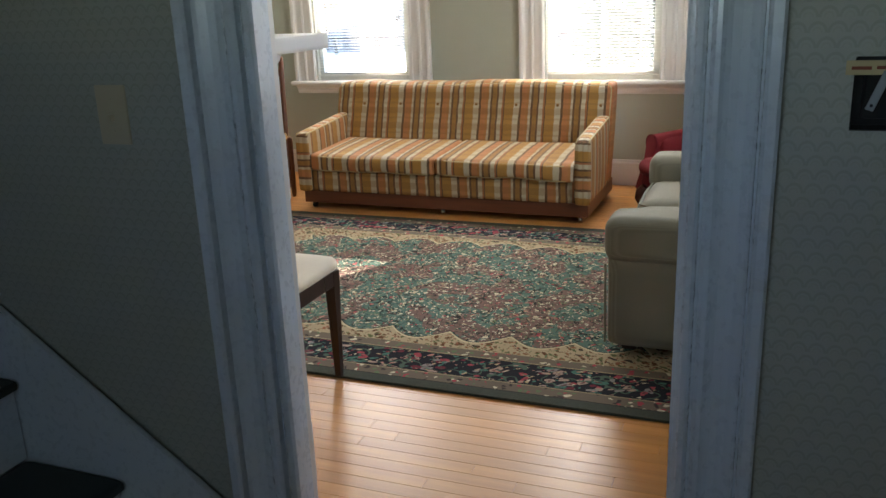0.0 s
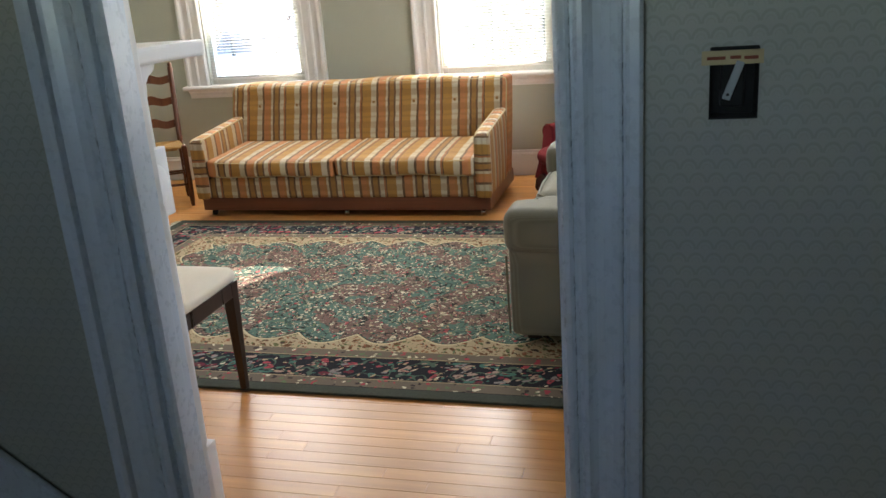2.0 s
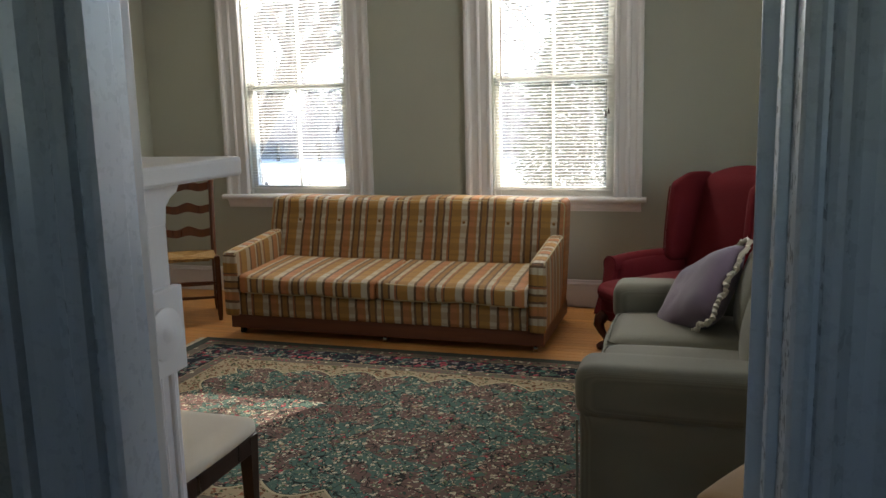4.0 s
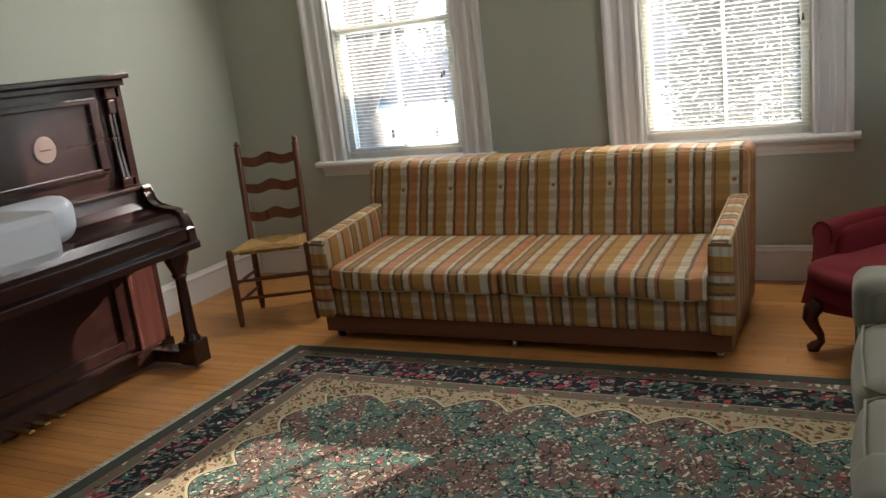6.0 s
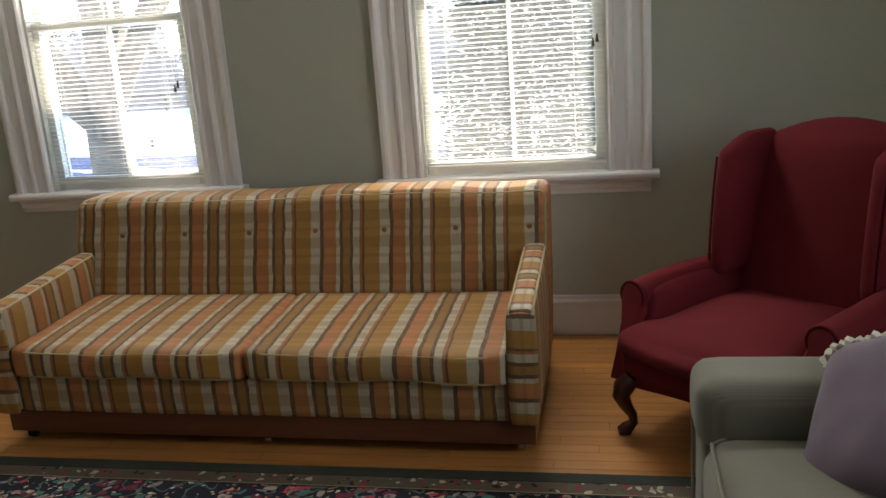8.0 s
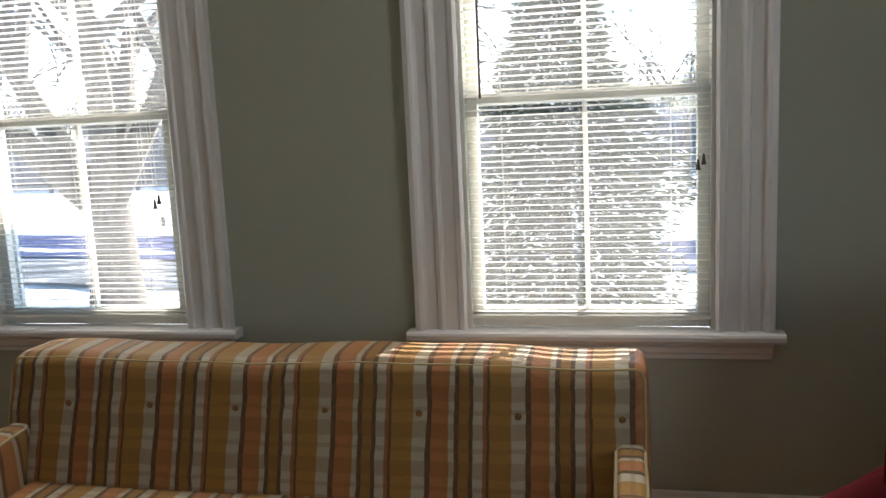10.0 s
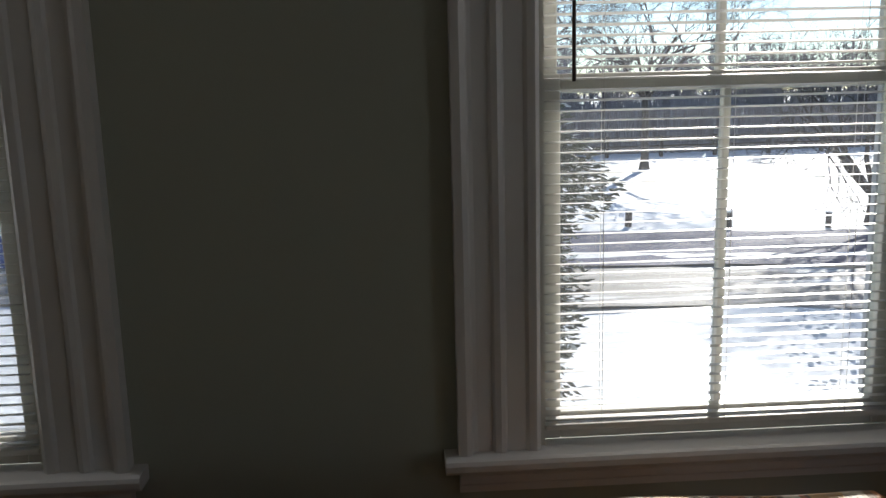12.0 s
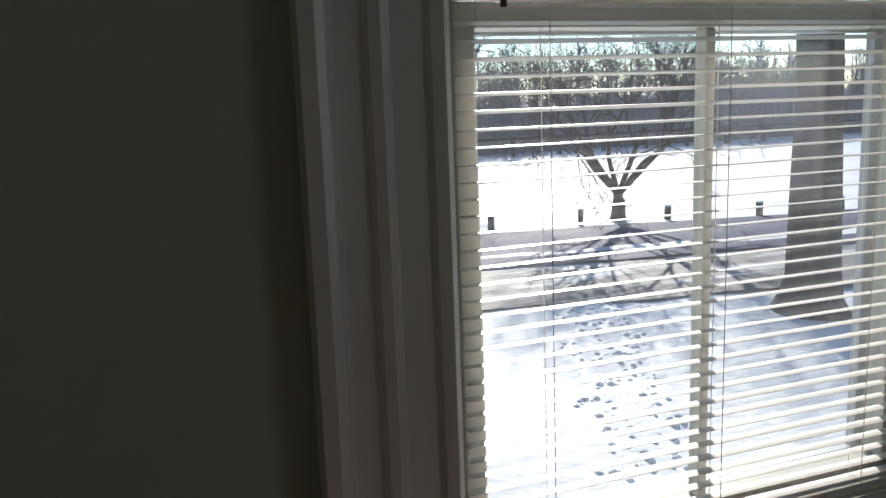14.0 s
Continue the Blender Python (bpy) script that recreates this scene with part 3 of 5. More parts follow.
def window(name, cx, wand):
    w = thing(name, pose(cx, 0, 0), "tall white double-hung window with moulded casing and lowered blind", "window", "front windows", "structure")
    for side in (-1, 1):
        bm = bmesh.new()
        fluted(bm, side * W_OUT, side * W_IN, SILL, W_TOP + 0.02)
        part("casing", bm, TRIM, w)
        part("jamb", boxes((side * (W_IN - 0.001), side * (W_IN - 0.014), 0.0, 0.135, SILL, W_TOP)), SASH, w)
    part("head_casing", boxes((-W_OUT - 0.02, W_OUT + 0.02, -0.045, 0.0, W_TOP + 0.02, W_TOP + 0.2), (-W_OUT - 0.05, W_OUT + 0.05, -0.07, 0.0, W_TOP + 0.2, W_TOP + 0.24), bevel=0.006), TRIM, w)
    bm = bmesh.new()
    prism(bm, [(-0.07, SILL - 0.012), (-0.066, SILL - 0.003), (-0.056, SILL), (0.03, SILL + 0.002), (0.03, SILL - 0.034), (-0.062, SILL - 0.034), (-0.069, SILL - 0.026)], "x", -0.647, 0.647)
    part("sill", bm, TRIM, w)
    bm = bmesh.new()
    prism(bm, [(-0.001, SILL - 0.034), (-0.044, SILL - 0.034), (-0.040, SILL - 0.046), (-0.028, SILL - 0.055), (-0.024, SILL - 0.075), (-0.016, SILL - 0.083), (-0.014, SILL - 0.10), (-0.001, SILL - 0.10)], "x", -0.613, 0.613)
    part("apron", bm, TRIM, w)
    # sashes
    g = 0.372
    def sash(y0, y1, z0, z1, zg0, zg1, label):
        s = part("sash", boxes((-W_IN + 0.015, -g, y0, y1, z0, z1), (g, W_IN - 0.015, y0, y1, z0, z1), (-g, g, y0, y1, z0, zg0), (-g, g, y0, y1, zg1, z1), bevel=0.004), SASH, w, label)
        part("muntin", boxes((-0.008, 0.008, y0 + 0.004, y1 - 0.004, zg0, zg1), bevel=0.004), SASH, s)
        for a, b in ((-g, -0.008), (0.008, g)):
            p = part("pane", boxes((a, b, (y0 + y1) / 2 - 0.002, (y0 + y1) / 2 + 0.002, zg0, zg1)), GLASS, s)
            p.visible_shadow = False
    sash(0.030, 0.066, SILL + 0.002, 1.622, 0.852, 1.583, "cream lower sash with one vertical bar")
    sash(0.069, 0.105, 1.584, W_TOP - 0.01, 1.622, 2.30, "cream upper sash with one vertical bar")
    # storm window outside
    part("storm_window", boxes((-0.413, -0.396, 0.112, 0.13, SILL, W_TOP), (0.396, 0.413, 0.112, 0.13, SILL, W_TOP), (-0.396, 0.396, 0.112, 0.13, SILL, SILL + 0.05),
                               (-0.396, 0.396, 0.112, 0.13, 1.58, 1.606), (-0.396, 0.396, 0.112, 0.13, W_TOP - 0.04, W_TOP)), ALU, w, "grey aluminium storm window frame")
    # blind
    b = thing("window_blind", pose(cx, 0.004, 0), "lowered white mini blind with open horizontal slats", "blind", "window blinds")
    part("head_rail", boxes((-0.418, 0.418, -0.014, 0.014, 2.325, 2.36), bevel=0.003), VINYL, b)
    part("bottom_rail", boxes((-0.415, 0.415, -0.012, 0.012, 0.822, 0.836), bevel=0.004), VINYL, b)
    first = None
    for k in range(66):
        z = 0.848 + k * 0.0224
        tilt = -8 + 2.0 * math.sin(k * 1.7 + cx)
        if first is None:
            first = part("slat", slat_mesh(0.414), VINYL, b)
            smooth(first, 60)
            s = first
        else:
            s = new("slat", first.data)
            s.parent = b
        s.matrix_basis = pose(0.0015 * math.sin(k * 2.3), 0, z, tilt, 0.12 * math.sin(k * 0.9 + cx), 0)
    for x in (-0.285, 0.0, 0.285):
        bm = bmesh.new()
        for y in (-0.0135, 0.0135):
            tube(bm, [(x, y, 0.83), (x, y, 2.33)], 0.0007, 5)
        part("ladder_cord", bm, CORD, b)
    if wand:
        bm = bmesh.new()
        tube(bm, [(-0.353, -0.02, 2.31), (-0.353, -0.022, 1.604)], 0.0045, 8)
        smooth(part("tilt_wand", bm, DARKROD, b, "dark brown tilt wand"))
    xs, zt = (0.378, 1.345) if wand else (0.345, 1.262)
    bm = bmesh.new()
    for d in (-0.006, 0.008):
        tube(bm, [(xs - 0.03 + d, -0.018, 2.31), (xs - 0.012 + d, -0.02, 1.8), (xs + d, -0.02, zt + 0.03 + d)], 0.0011, 5)
    lift = part("lift_cord", bm, CORD, b)
    for d in (-0.008, 0.010):
        bm = bmesh.new()
        lathe(bm, [(0.0025, zt + 0.034 + d), (0.004, zt + 0.03 + d), (0.006, zt + 0.012 + d), (0.009, zt + d), (0.0085, zt - 0.002 + d)], xs + d, -0.02, 10)
        smooth(part("tassel", bm, DARKROD, lift, "small dark cord tassel"))


window("window_1", WIN[0], False)
window("window_2", WIN[1], True)


# ---- doorway ----
DT = thing("door_trim", pose(0, 0, 0), "blue-white gloss painted doorway trim with heavy moulded casing", "door trim", "", "structure")


def door_casing(x_in, x_out):
    w = x_out - x_in
    st = [(0, 0), (0, 0.016), (0.03, 0.022), (0.10, 0.024), (0.14, 0.020), (0.15, 0.010), (0.19, 0.010), (0.20, 0.024), (0.25, 0.031), (0.31, 0.031), (0.36, 0.022), (0.42, 0.014),
          (0.52, 0.011), (0.62, 0.014), (0.72, 0.022), (0.76, 0.028), (0.77, 0.016), (0.80, 0.016), (0.81, 0.036), (0.85, 0.041), (0.96, 0.041), (1.0, 0.034), (1.0, 0.0)]
    bm = bmesh.new()
    prism(bm, [(x_in + u * w, YH - d) for u, d in st], "z", 0, DOOR_H + 0.1)
    return bm


part("casing", door_casing(DOOR_L + 0.056, DOOR_L - 0.095), HALLTRIM, DT)
part("casing", door_casing(DOOR_R + 0.0, DOOR_R + 0.118), HALLTRIM, DT)
part("casing", boxes((DOOR_L - 0.122, DOOR_R + 0.122, YH - 0.034, YH - 0.001, DOOR_H + 0.1, DOOR_H + 0.22), bevel=0.006), HALLTRIM, DT)
part("jamb", boxes((DOOR_L - 0.018, DOOR_L, YH - 0.001, YD + 0.001, 0, DOOR_H), bevel=0.002), HALLTRIM, DT)
part("jamb", boxes((DOOR_R, DOOR_R + 0.018, YH - 0.001, YD + 0.001, 0, DOOR_H), bevel=0.002), HALLTRIM, DT)
part("jamb", boxes((DOOR_L, DOOR_R, YH, YD, DOOR_H, DOOR_H + 0.018)), HALLTRIM, DT)
part("door_stop", boxes((DOOR_L, DOOR_L + 0.011, YH + 0.045, YH + 0.085, 0, DOOR_H), bevel=0.002), HALLTRIM, DT)
part("door_stop", boxes((DOOR_R - 0.011, DOOR_R, YH + 0.045, YH + 0.085, 0, DOOR_H), bevel=0.002), HALLTRIM, DT)
part("strike_plate", boxes((DOOR_L - 0.001, DOOR_L + 0.0015, YD - 0.05, YD - 0.028, 0.86, 0.92)), HALLTRIM, DT, "painted-over strike plate")
part("latch_hole", boxes((DOOR_L, DOOR_L + 0.0025, YD - 0.045, YD - 0.034, 0.876, 0.902)), BLACK, DT, "dark latch hole")
for x0, x1 in ((DOOR_L - 0.13, DOOR_L - 0.004), (DOOR_R + 0.022, DOOR_R + 0.13)):
    part("inner_casing", boxes((x0, x1, YD + 0.001, YD + 0.024, 0, DOOR_H + 0.1), bevel=0.004), TRIM, DT)
part("threshold", boxes((DOOR_L, DOOR_R, YH, YD, -0.006, 0.004), bevel=0.002), OAK, DT, "worn honey wood threshold")

# panelled door, swung open into the room
def panel_door():
    w, t, h = DOOR_R - DOOR_L - 0.012, 0.034, DOOR_H - 0.016
    d = thing("open_door", pose(DOOR_R + 0.009, YD + 0.004, 0.008, 0, 0, -11), "white painted panel door standing open into the room", "door")
    stiles = [(-t, 0, 0, 0.11, 0, h), (-t, 0, w - 0.11, w, 0, h)]
    rails = [(-t, 0, 0.11, w - 0.11, a, b) for a, b in ((0, 0.22), (0.86, 1.02), (h - 0.12, h))] + [(-t, 0, w / 2 - 0.05, w / 2 + 0.05, 0.22, 0.86), (-t, 0, w / 2 - 0.05, w / 2 + 0.05, 1.02, h - 0.12)]
    part("door_frame", boxes(*stiles, *rails, bevel=0.003), HALLTRIM, d)
    for a, b in ((0.22, 0.86), (1.02, h - 0.12)):
        for y0, y1 in ((0.11, w / 2 - 0.05), (w / 2 + 0.05, w - 0.11)):
            part("panel", boxes((-t + 0.010, -0.010, y0, y1, a, b), (-t + 0.004, -0.004, y0 + 0.035, y1 - 0.035, a + 0.035, b - 0.035), bevel=0.003), HALLTRIM, d)
    for z in (0.24, 1.06, 1.80):
        bm = bmesh.new()
        tube(bm, [(0.002, -0.006, z), (0.002, -0.006, z + 0.09)], 0.006, 10)
        part("hinge", bm, HALLTRIM, d, "painted-over butt hinge")
    for x, sx in ((-t, -1), (0, 1)):
        bm = bmesh.new()
        tube(bm, [(x, w - 0.06, 0.93), (x + sx * 0.006, w - 0.06, 0.93), (x + sx * 0.008, w - 0.06, 0.93), (x + sx * 0.03, w - 0.06, 0.93), (x + sx * 0.042, w - 0.06, 0.93), (x + sx * 0.056, w - 0.06, 0.93), (x + sx * 0.062, w - 0.06, 0.93)],
             [0.028, 0.026, 0.011, 0.010, 0.024, 0.024, 0.012], 18)
        smooth(part("knob", bm, BRASS, d, "aged brass door knob"))
    return d


panel_door()

# hall baseboard to the right of the door
baseboard("baseboard", "x", DOOR_R + 0.124, XR, YH, -1)

# hole of a wall switch with a strip of labelled tape
SB = thing("switch_box", pose(2.332, YH, 1.2585), "open black wall switch box with a taped handwritten label", "switch")
part("box", boxes((-0.032, 0.032, 0.045, 0.05, -0.0485, 0.0485), (-0.032, -0.0305, 0, 0.045, -0.0485, 0.0485), (0.0305, 0.032, 0, 0.045, -0.0485, 0.0485),
                  (-0.0305, 0.0305, 0, 0.045, -0.0485, -0.047), (-0.0305, 0.0305, 0, 0.045, 0.047, 0.0485)), BLACK, SB)
part("switch_body", boxes((-0.016, 0.016, 0.02, 0.045, -0.035, 0.035), bevel=0.003), BLACK, SB)
lever = part("toggle", boxes((-0.0055, 0.0055, -0.0025, -0.0005, -0.054, 0.0), bevel=0.0008), STEEL, SB, "flat grey metal lever with a hole")
lever.matrix_basis = pose(0.008, -0.002, 0.030, 0, 20, 0)
bm = bmesh.new()
tube(bm, [(0, -0.0028, -0.047), (0, -0.0022, -0.047)], 0.0022, 10)
part("hole", bm, BLACK, lever)
part("top_slot", boxes((-0.031, 0.031, -0.0012, 0.0, 0.046, 0.050)), BLACK, SB)
tape = part("label_tape", boxes((-0.043, 0.037, -0.0022, -0.0008, 0.026, 0.045), bevel=0.0004), TAPE, SB, "strip of tan masking tape with writing")
for x0, x1, z in ((-0.036, -0.012, 0.035), (-0.006, 0.008, 0.0355), (0.012, 0.030, 0.0345)):
    part("writing", boxes((x0, x1, -0.0026, -0.0021, z - 0.0022, z + 0.0022)), INK, tape)

# ivory light switch
LS = thing("light_switch", pose(1.042, YH, 1.217), "ivory plastic light switch plate on hall wallpaper", "switch")
part("plate", boxes((-0.035, 0.035, -0.006, 0.0, -0.056, 0.056), bevel=0.003), IVORY, LS)
part("toggle", boxes((-0.005, 0.005, -0.017, -0.005, -0.012, 0.002), bevel=0.002), IVORY, LS)
for z in (-0.03, 0.03):
    bm = bmesh.new()
    tube(bm, [(0, -0.0055, z), (0, -0.0075, z)], 0.003, 10)
    part("screw", bm, IVORY, LS)

# stairs along the hall wall, climbing to the left
ST = thing("staircase", pose(0, 0, 0), "painted staircase with dark carpeted treads and sloping skirt board", "stairs", "", "structure")
for k in range(9):
    z, x = 0.22 + 0.205 * k, 1.20 - 0.26 * k
    part("riser", boxes((x - 0.27, x - 0.025, -5.95, YH - 0.022, z - 0.205, z - 0.03)), HALLTRIM, ST)
    bm = bmesh.new()
    soft(bm, x - 0.29, x, -5.95, YH - 0.022, z - 0.032, z, 0.014, 0, 6)
    smooth(part("tread", bm, CARPET, ST, "dark green-grey carpeted tread"))
bm = bmesh.new()
prism(bm, [(1.212, 0.0), (1.212, 0.385), (-0.95, 1.94), (-0.95, 0.0)], "y", YH - 0.018, YH - 0.001)
prism(bm, [(1.212, 0.372), (1.212, 0.405), (-0.95, 1.96), (-0.95, 1.927)], "y", YH - 0.03, YH - 0.0185)
part("skirt_board", bm, HALLTRIM, ST)

# ---- chimney breast and mantel ----
solid("chimney_breast", boxes((-0.45, 0.88, YD, -4.46, 0, ZC)), WALL, "sage green painted chimney breast above the mantel", "wall")
MP = thing("fireplace_mantel", pose(0, 0, 0), "white painted fireplace mantel with carved rosette and deep shelf", "mantel")
for x0, x1 in ((0.765, 0.965), (-0.54, -0.34)):
    part("pilaster", boxes((x0, x1, YD + 0.026, -4.325, 0, 1.2), bevel=0.004), TRIM, MP)
part("frieze", boxes((-0.34, 0.765, -4.46, -4.37, 0.95, 1.2)), TRIM, MP)
part("plinth_block", boxes((0.75, 0.980, -4.46, -4.31, 0, 0.2), bevel=0.004), TRIM, MP)
bm = bmesh.new()
prism(bm, [(YD + 0.026, 1.2), (-4.34, 1.2), (-4.335, 1.235), (-4.32, 1.25), (-4.295, 1.262), (-4.28, 1.285), (YD + 0.026, 1.285)], "x", -0.54, 0.975)
part("bed_moulding", bm, TRIM, MP)
part("shelf", boxes((-0.62, 1.055, YD + 0.026, -4.163, 1.285, 1.327), bevel=0.008), TRIM, MP)
block = part("rosette_block", boxes((0.963, 0.984, -4.455, -4.315, 0.89, 1.07), bevel=0.003), TRIM, MP)
bm = bmesh.new()
for r0, r1, d in ((0.056, 0.044, 0.010), (0.026, 0.012, 0.013)):
    tube(bm, [(0.983, -4.385, 0.98), (0.983 + d * 0.6, -4.385, 0.98), (0.983 + d, -4.385, 0.98)], [r0, (r0 + r1) / 2 + 0.004, r1], 28)
smooth(part("rosette", bm, TRIM, block, "turned bullseye rosette"))
for y in (-4.43, -4.39, -4.35):
    bm = bmesh.new()
    tube(bm, [(0.964, y, 0.22), (0.964, y, 0.888)], 0.009, 8)
    part("flute", bm, TRIM, MP)


# ---- plaid sofa ----
def sofa():
    s = thing("plaid_sofa", pose(0.17, -0.77, 0, 0, 0, -0.5), "gold, orange and white plaid sofa with two seat cushions, on casters", "sofa")
    X, F, B = 1.04, -0.44, 0.44
    A = 0.092                                  # arm width
    part("plinth", boxes((-X + 0.015, X - 0.015, F + 0.012, B - 0.03, 0.045, 0.135), bevel=0.004), SOFAWOOD, s, "reddish brown wooden plinth")
    bm = bmesh.new()
    soft(bm, -X + A - 0.004, X - A + 0.004, F, B - 0.1, 0.132, 0.285, 0.014, 0.004, 8)
    smooth(part("front_rail", bm, PLAID_FRONT, s))
    half = (X - A) / 2

    def sag(c):
        def f(q):
            q = q.copy()
            u = (q.x - c) / half
            wave = 0.003 * math.sin(u * 5.0 + 1.0) + 0.002 * math.sin(u * 11)
            if q.y < F + 0.12:
                q.z += wave * (1 if q.z < 0.34 else 0.6)
                q.y += 0.005 * math.sin(u * 7)
            q.z += (q.y - F) * 0.05 * (1 if q.z > 0.34 else 0)
            q.z -= 0.010 * max(0.0, 1 - u * u) * (1 if q.z > 0.36 else 0)
            if q.x > X - A - 0.2 and q.y < F + 0.1:
                q.z -= 0.006
            return q
        return f
    for c in (-half, half):
        bm = bmesh.new()
        soft(bm, c - half + 0.003, c + half - 0.003, F - 0.026, 0.20, 0.280, 0.402, 0.024, 0.012, 16, sag(c))
        cu = smooth(part("seat_cushion", bm, PLAID_SEAT, s, "plaid seat cushion with piped edge"))
        for z in (0.388, 0.291):
            bm = bmesh.new()
            f = sag(c)
            pts = [(c - half + 0.012, 0.1, z + 0.004)] + [(c - half + 0.02 + (2 * half - 0.04) * k / 16, F - 0.022 + (0.012 if k in (0, 16) else 0), z) for k in range(17)] + [(c + half - 0.012, 0.1, z + 0.004)]
            tube(bm, [f(Vector(p)) for p in pts], 0.0048, 6)
            smooth(part("piping", bm, PIPING, cu))

    def lean(q):
        q = q.copy()
        q.y += (q.z - 0.42) * 0.30
        if q.y < 0.34 and 0.45 < q.z < 0.80:
            dip = 0.0
            for k in range(7):                 # pulls round the buttons
                dx_, dz_ = (q.x + 0.815 - k * 0.298) / 0.055, (q.z - 0.672) / 0.07
                dip += math.exp(-dx_ * dx_ - dz_ * dz_)
            q.y += 0.014 * dip
            q.y += 0.004 * math.sin(q.z * 46) * max(0.0, 1 - abs(q.z - 0.63) / 0.15)
        if q.z > 0.77:
            q.z += 0.005 * math.sin(q.x * 5.3) + 0.003 * math.sin(q.x * 13)
        return q
    bm = bmesh.new()
    soft(bm, -X - 0.012, X + 0.006, 0.115, 0.34, 0.15, 0.822, 0.042, 0.006, 30, lean)
    bk = smooth(part("backrest", bm, PLAID_X, s, "tufted plaid backrest"))
    bm = bmesh.new()                           # welt round the front edge of the backrest
    z_top, r = 0.806, 0.03
    line = [(-X - 0.002, 0.128, 0.45), (-X - 0.002, 0.128, z_top - r), (-X + 0.008, 0.128, z_top - 0.008), (-X + 0.03, 0.128, z_top)]
    line += [(-X + 0.03 + (2 * X - 0.06) * k / 12, 0.128, z_top) for k in range(1, 12)]
    line += [(X - 0.03, 0.128, z_top), (X - 0.012, 0.128, z_top - 0.008), (X - 0.004, 0.128, z_top - r), (X - 0.004, 0.128, 0.45)]
    tube(bm, [lean(Vector(p)) for p in line], 0.0045, 6)
    smooth(part("piping", bm, PIPING, bk))
    for k in range(7):
        bm = bmesh.new()
        bmesh.ops.create_uvsphere(bm, u_segments=10, v_segments=6, radius=0.011, matrix=Matrix.Translation((-0.815 + k * 0.298, 0.194, 0.672)) @ Matrix.Diagonal((1, 0.5, 1, 1)))
        smooth(part("button", bm, PLAID_SEAT, bk))
    for sx in (-1, 1):
        def slope(q):
            q = q.copy()
            t = (q.y - F) / 0.9
            if q.z > 0.3:
                q.z += 0.085 * max(0.0, t) * (q.z - 0.3) / 0.25
            return q
        bm = bmesh.new()
        soft(bm, sx * X, sx * (X - A), F - 0.014, 0.30, 0.135, 0.545, 0.024, 0.005, 14, slope)
        arm = smooth(part("armrest", bm, PLAID_Y, s, "boxy plaid armrest"))
        bm = bmesh.new()
        soft(bm, sx * (X + 0.003), sx * (X - A - 0.003), F - 0.026, F - 0.004, 0.135, 0.530, 0.014, 0.004, 8)
        smooth(part("arm_front", bm, PLAID_Z, arm))
        for e in (0.006, A - 0.006):
            bm = bmesh.new()
            pts = [slope(Vector((sx * (X - e), F - 0.012 + 0.60 * k / 8, 0.541))) for k in range(9)]
            pts = [pts[0] + Vector((0, -0.010, -0.014))] + pts
            tube(bm, pts, 0.0045, 6)
            smooth(part("piping", bm, PIPING, arm))
    for x in (-0.97, 0.03, 0.97):
        bm = bmesh.new()
        tube(bm, [(x - 0.011, F + 0.06, 0.022), (x + 0.011, F + 0.06, 0.022)], 0.022, 16)
        c = part("caster", bm, CHROME if x > -0.5 else RUBBER, s, "small metal caster")
        bm = bmesh.new()
        tube(bm, [(x, F + 0.06, 0.034), (x, F + 0.06, 0.048)], 0.014, 10)
        part("stem", bm, CHROME, c)
        bm = bmesh.new()
        tube(bm, [(x - 0.011, 0.34, 0.022), (x + 0.011, 0.34, 0.022)], 0.022, 16)
        part("caster", bm, RUBBER, s)
    return s


sofa()


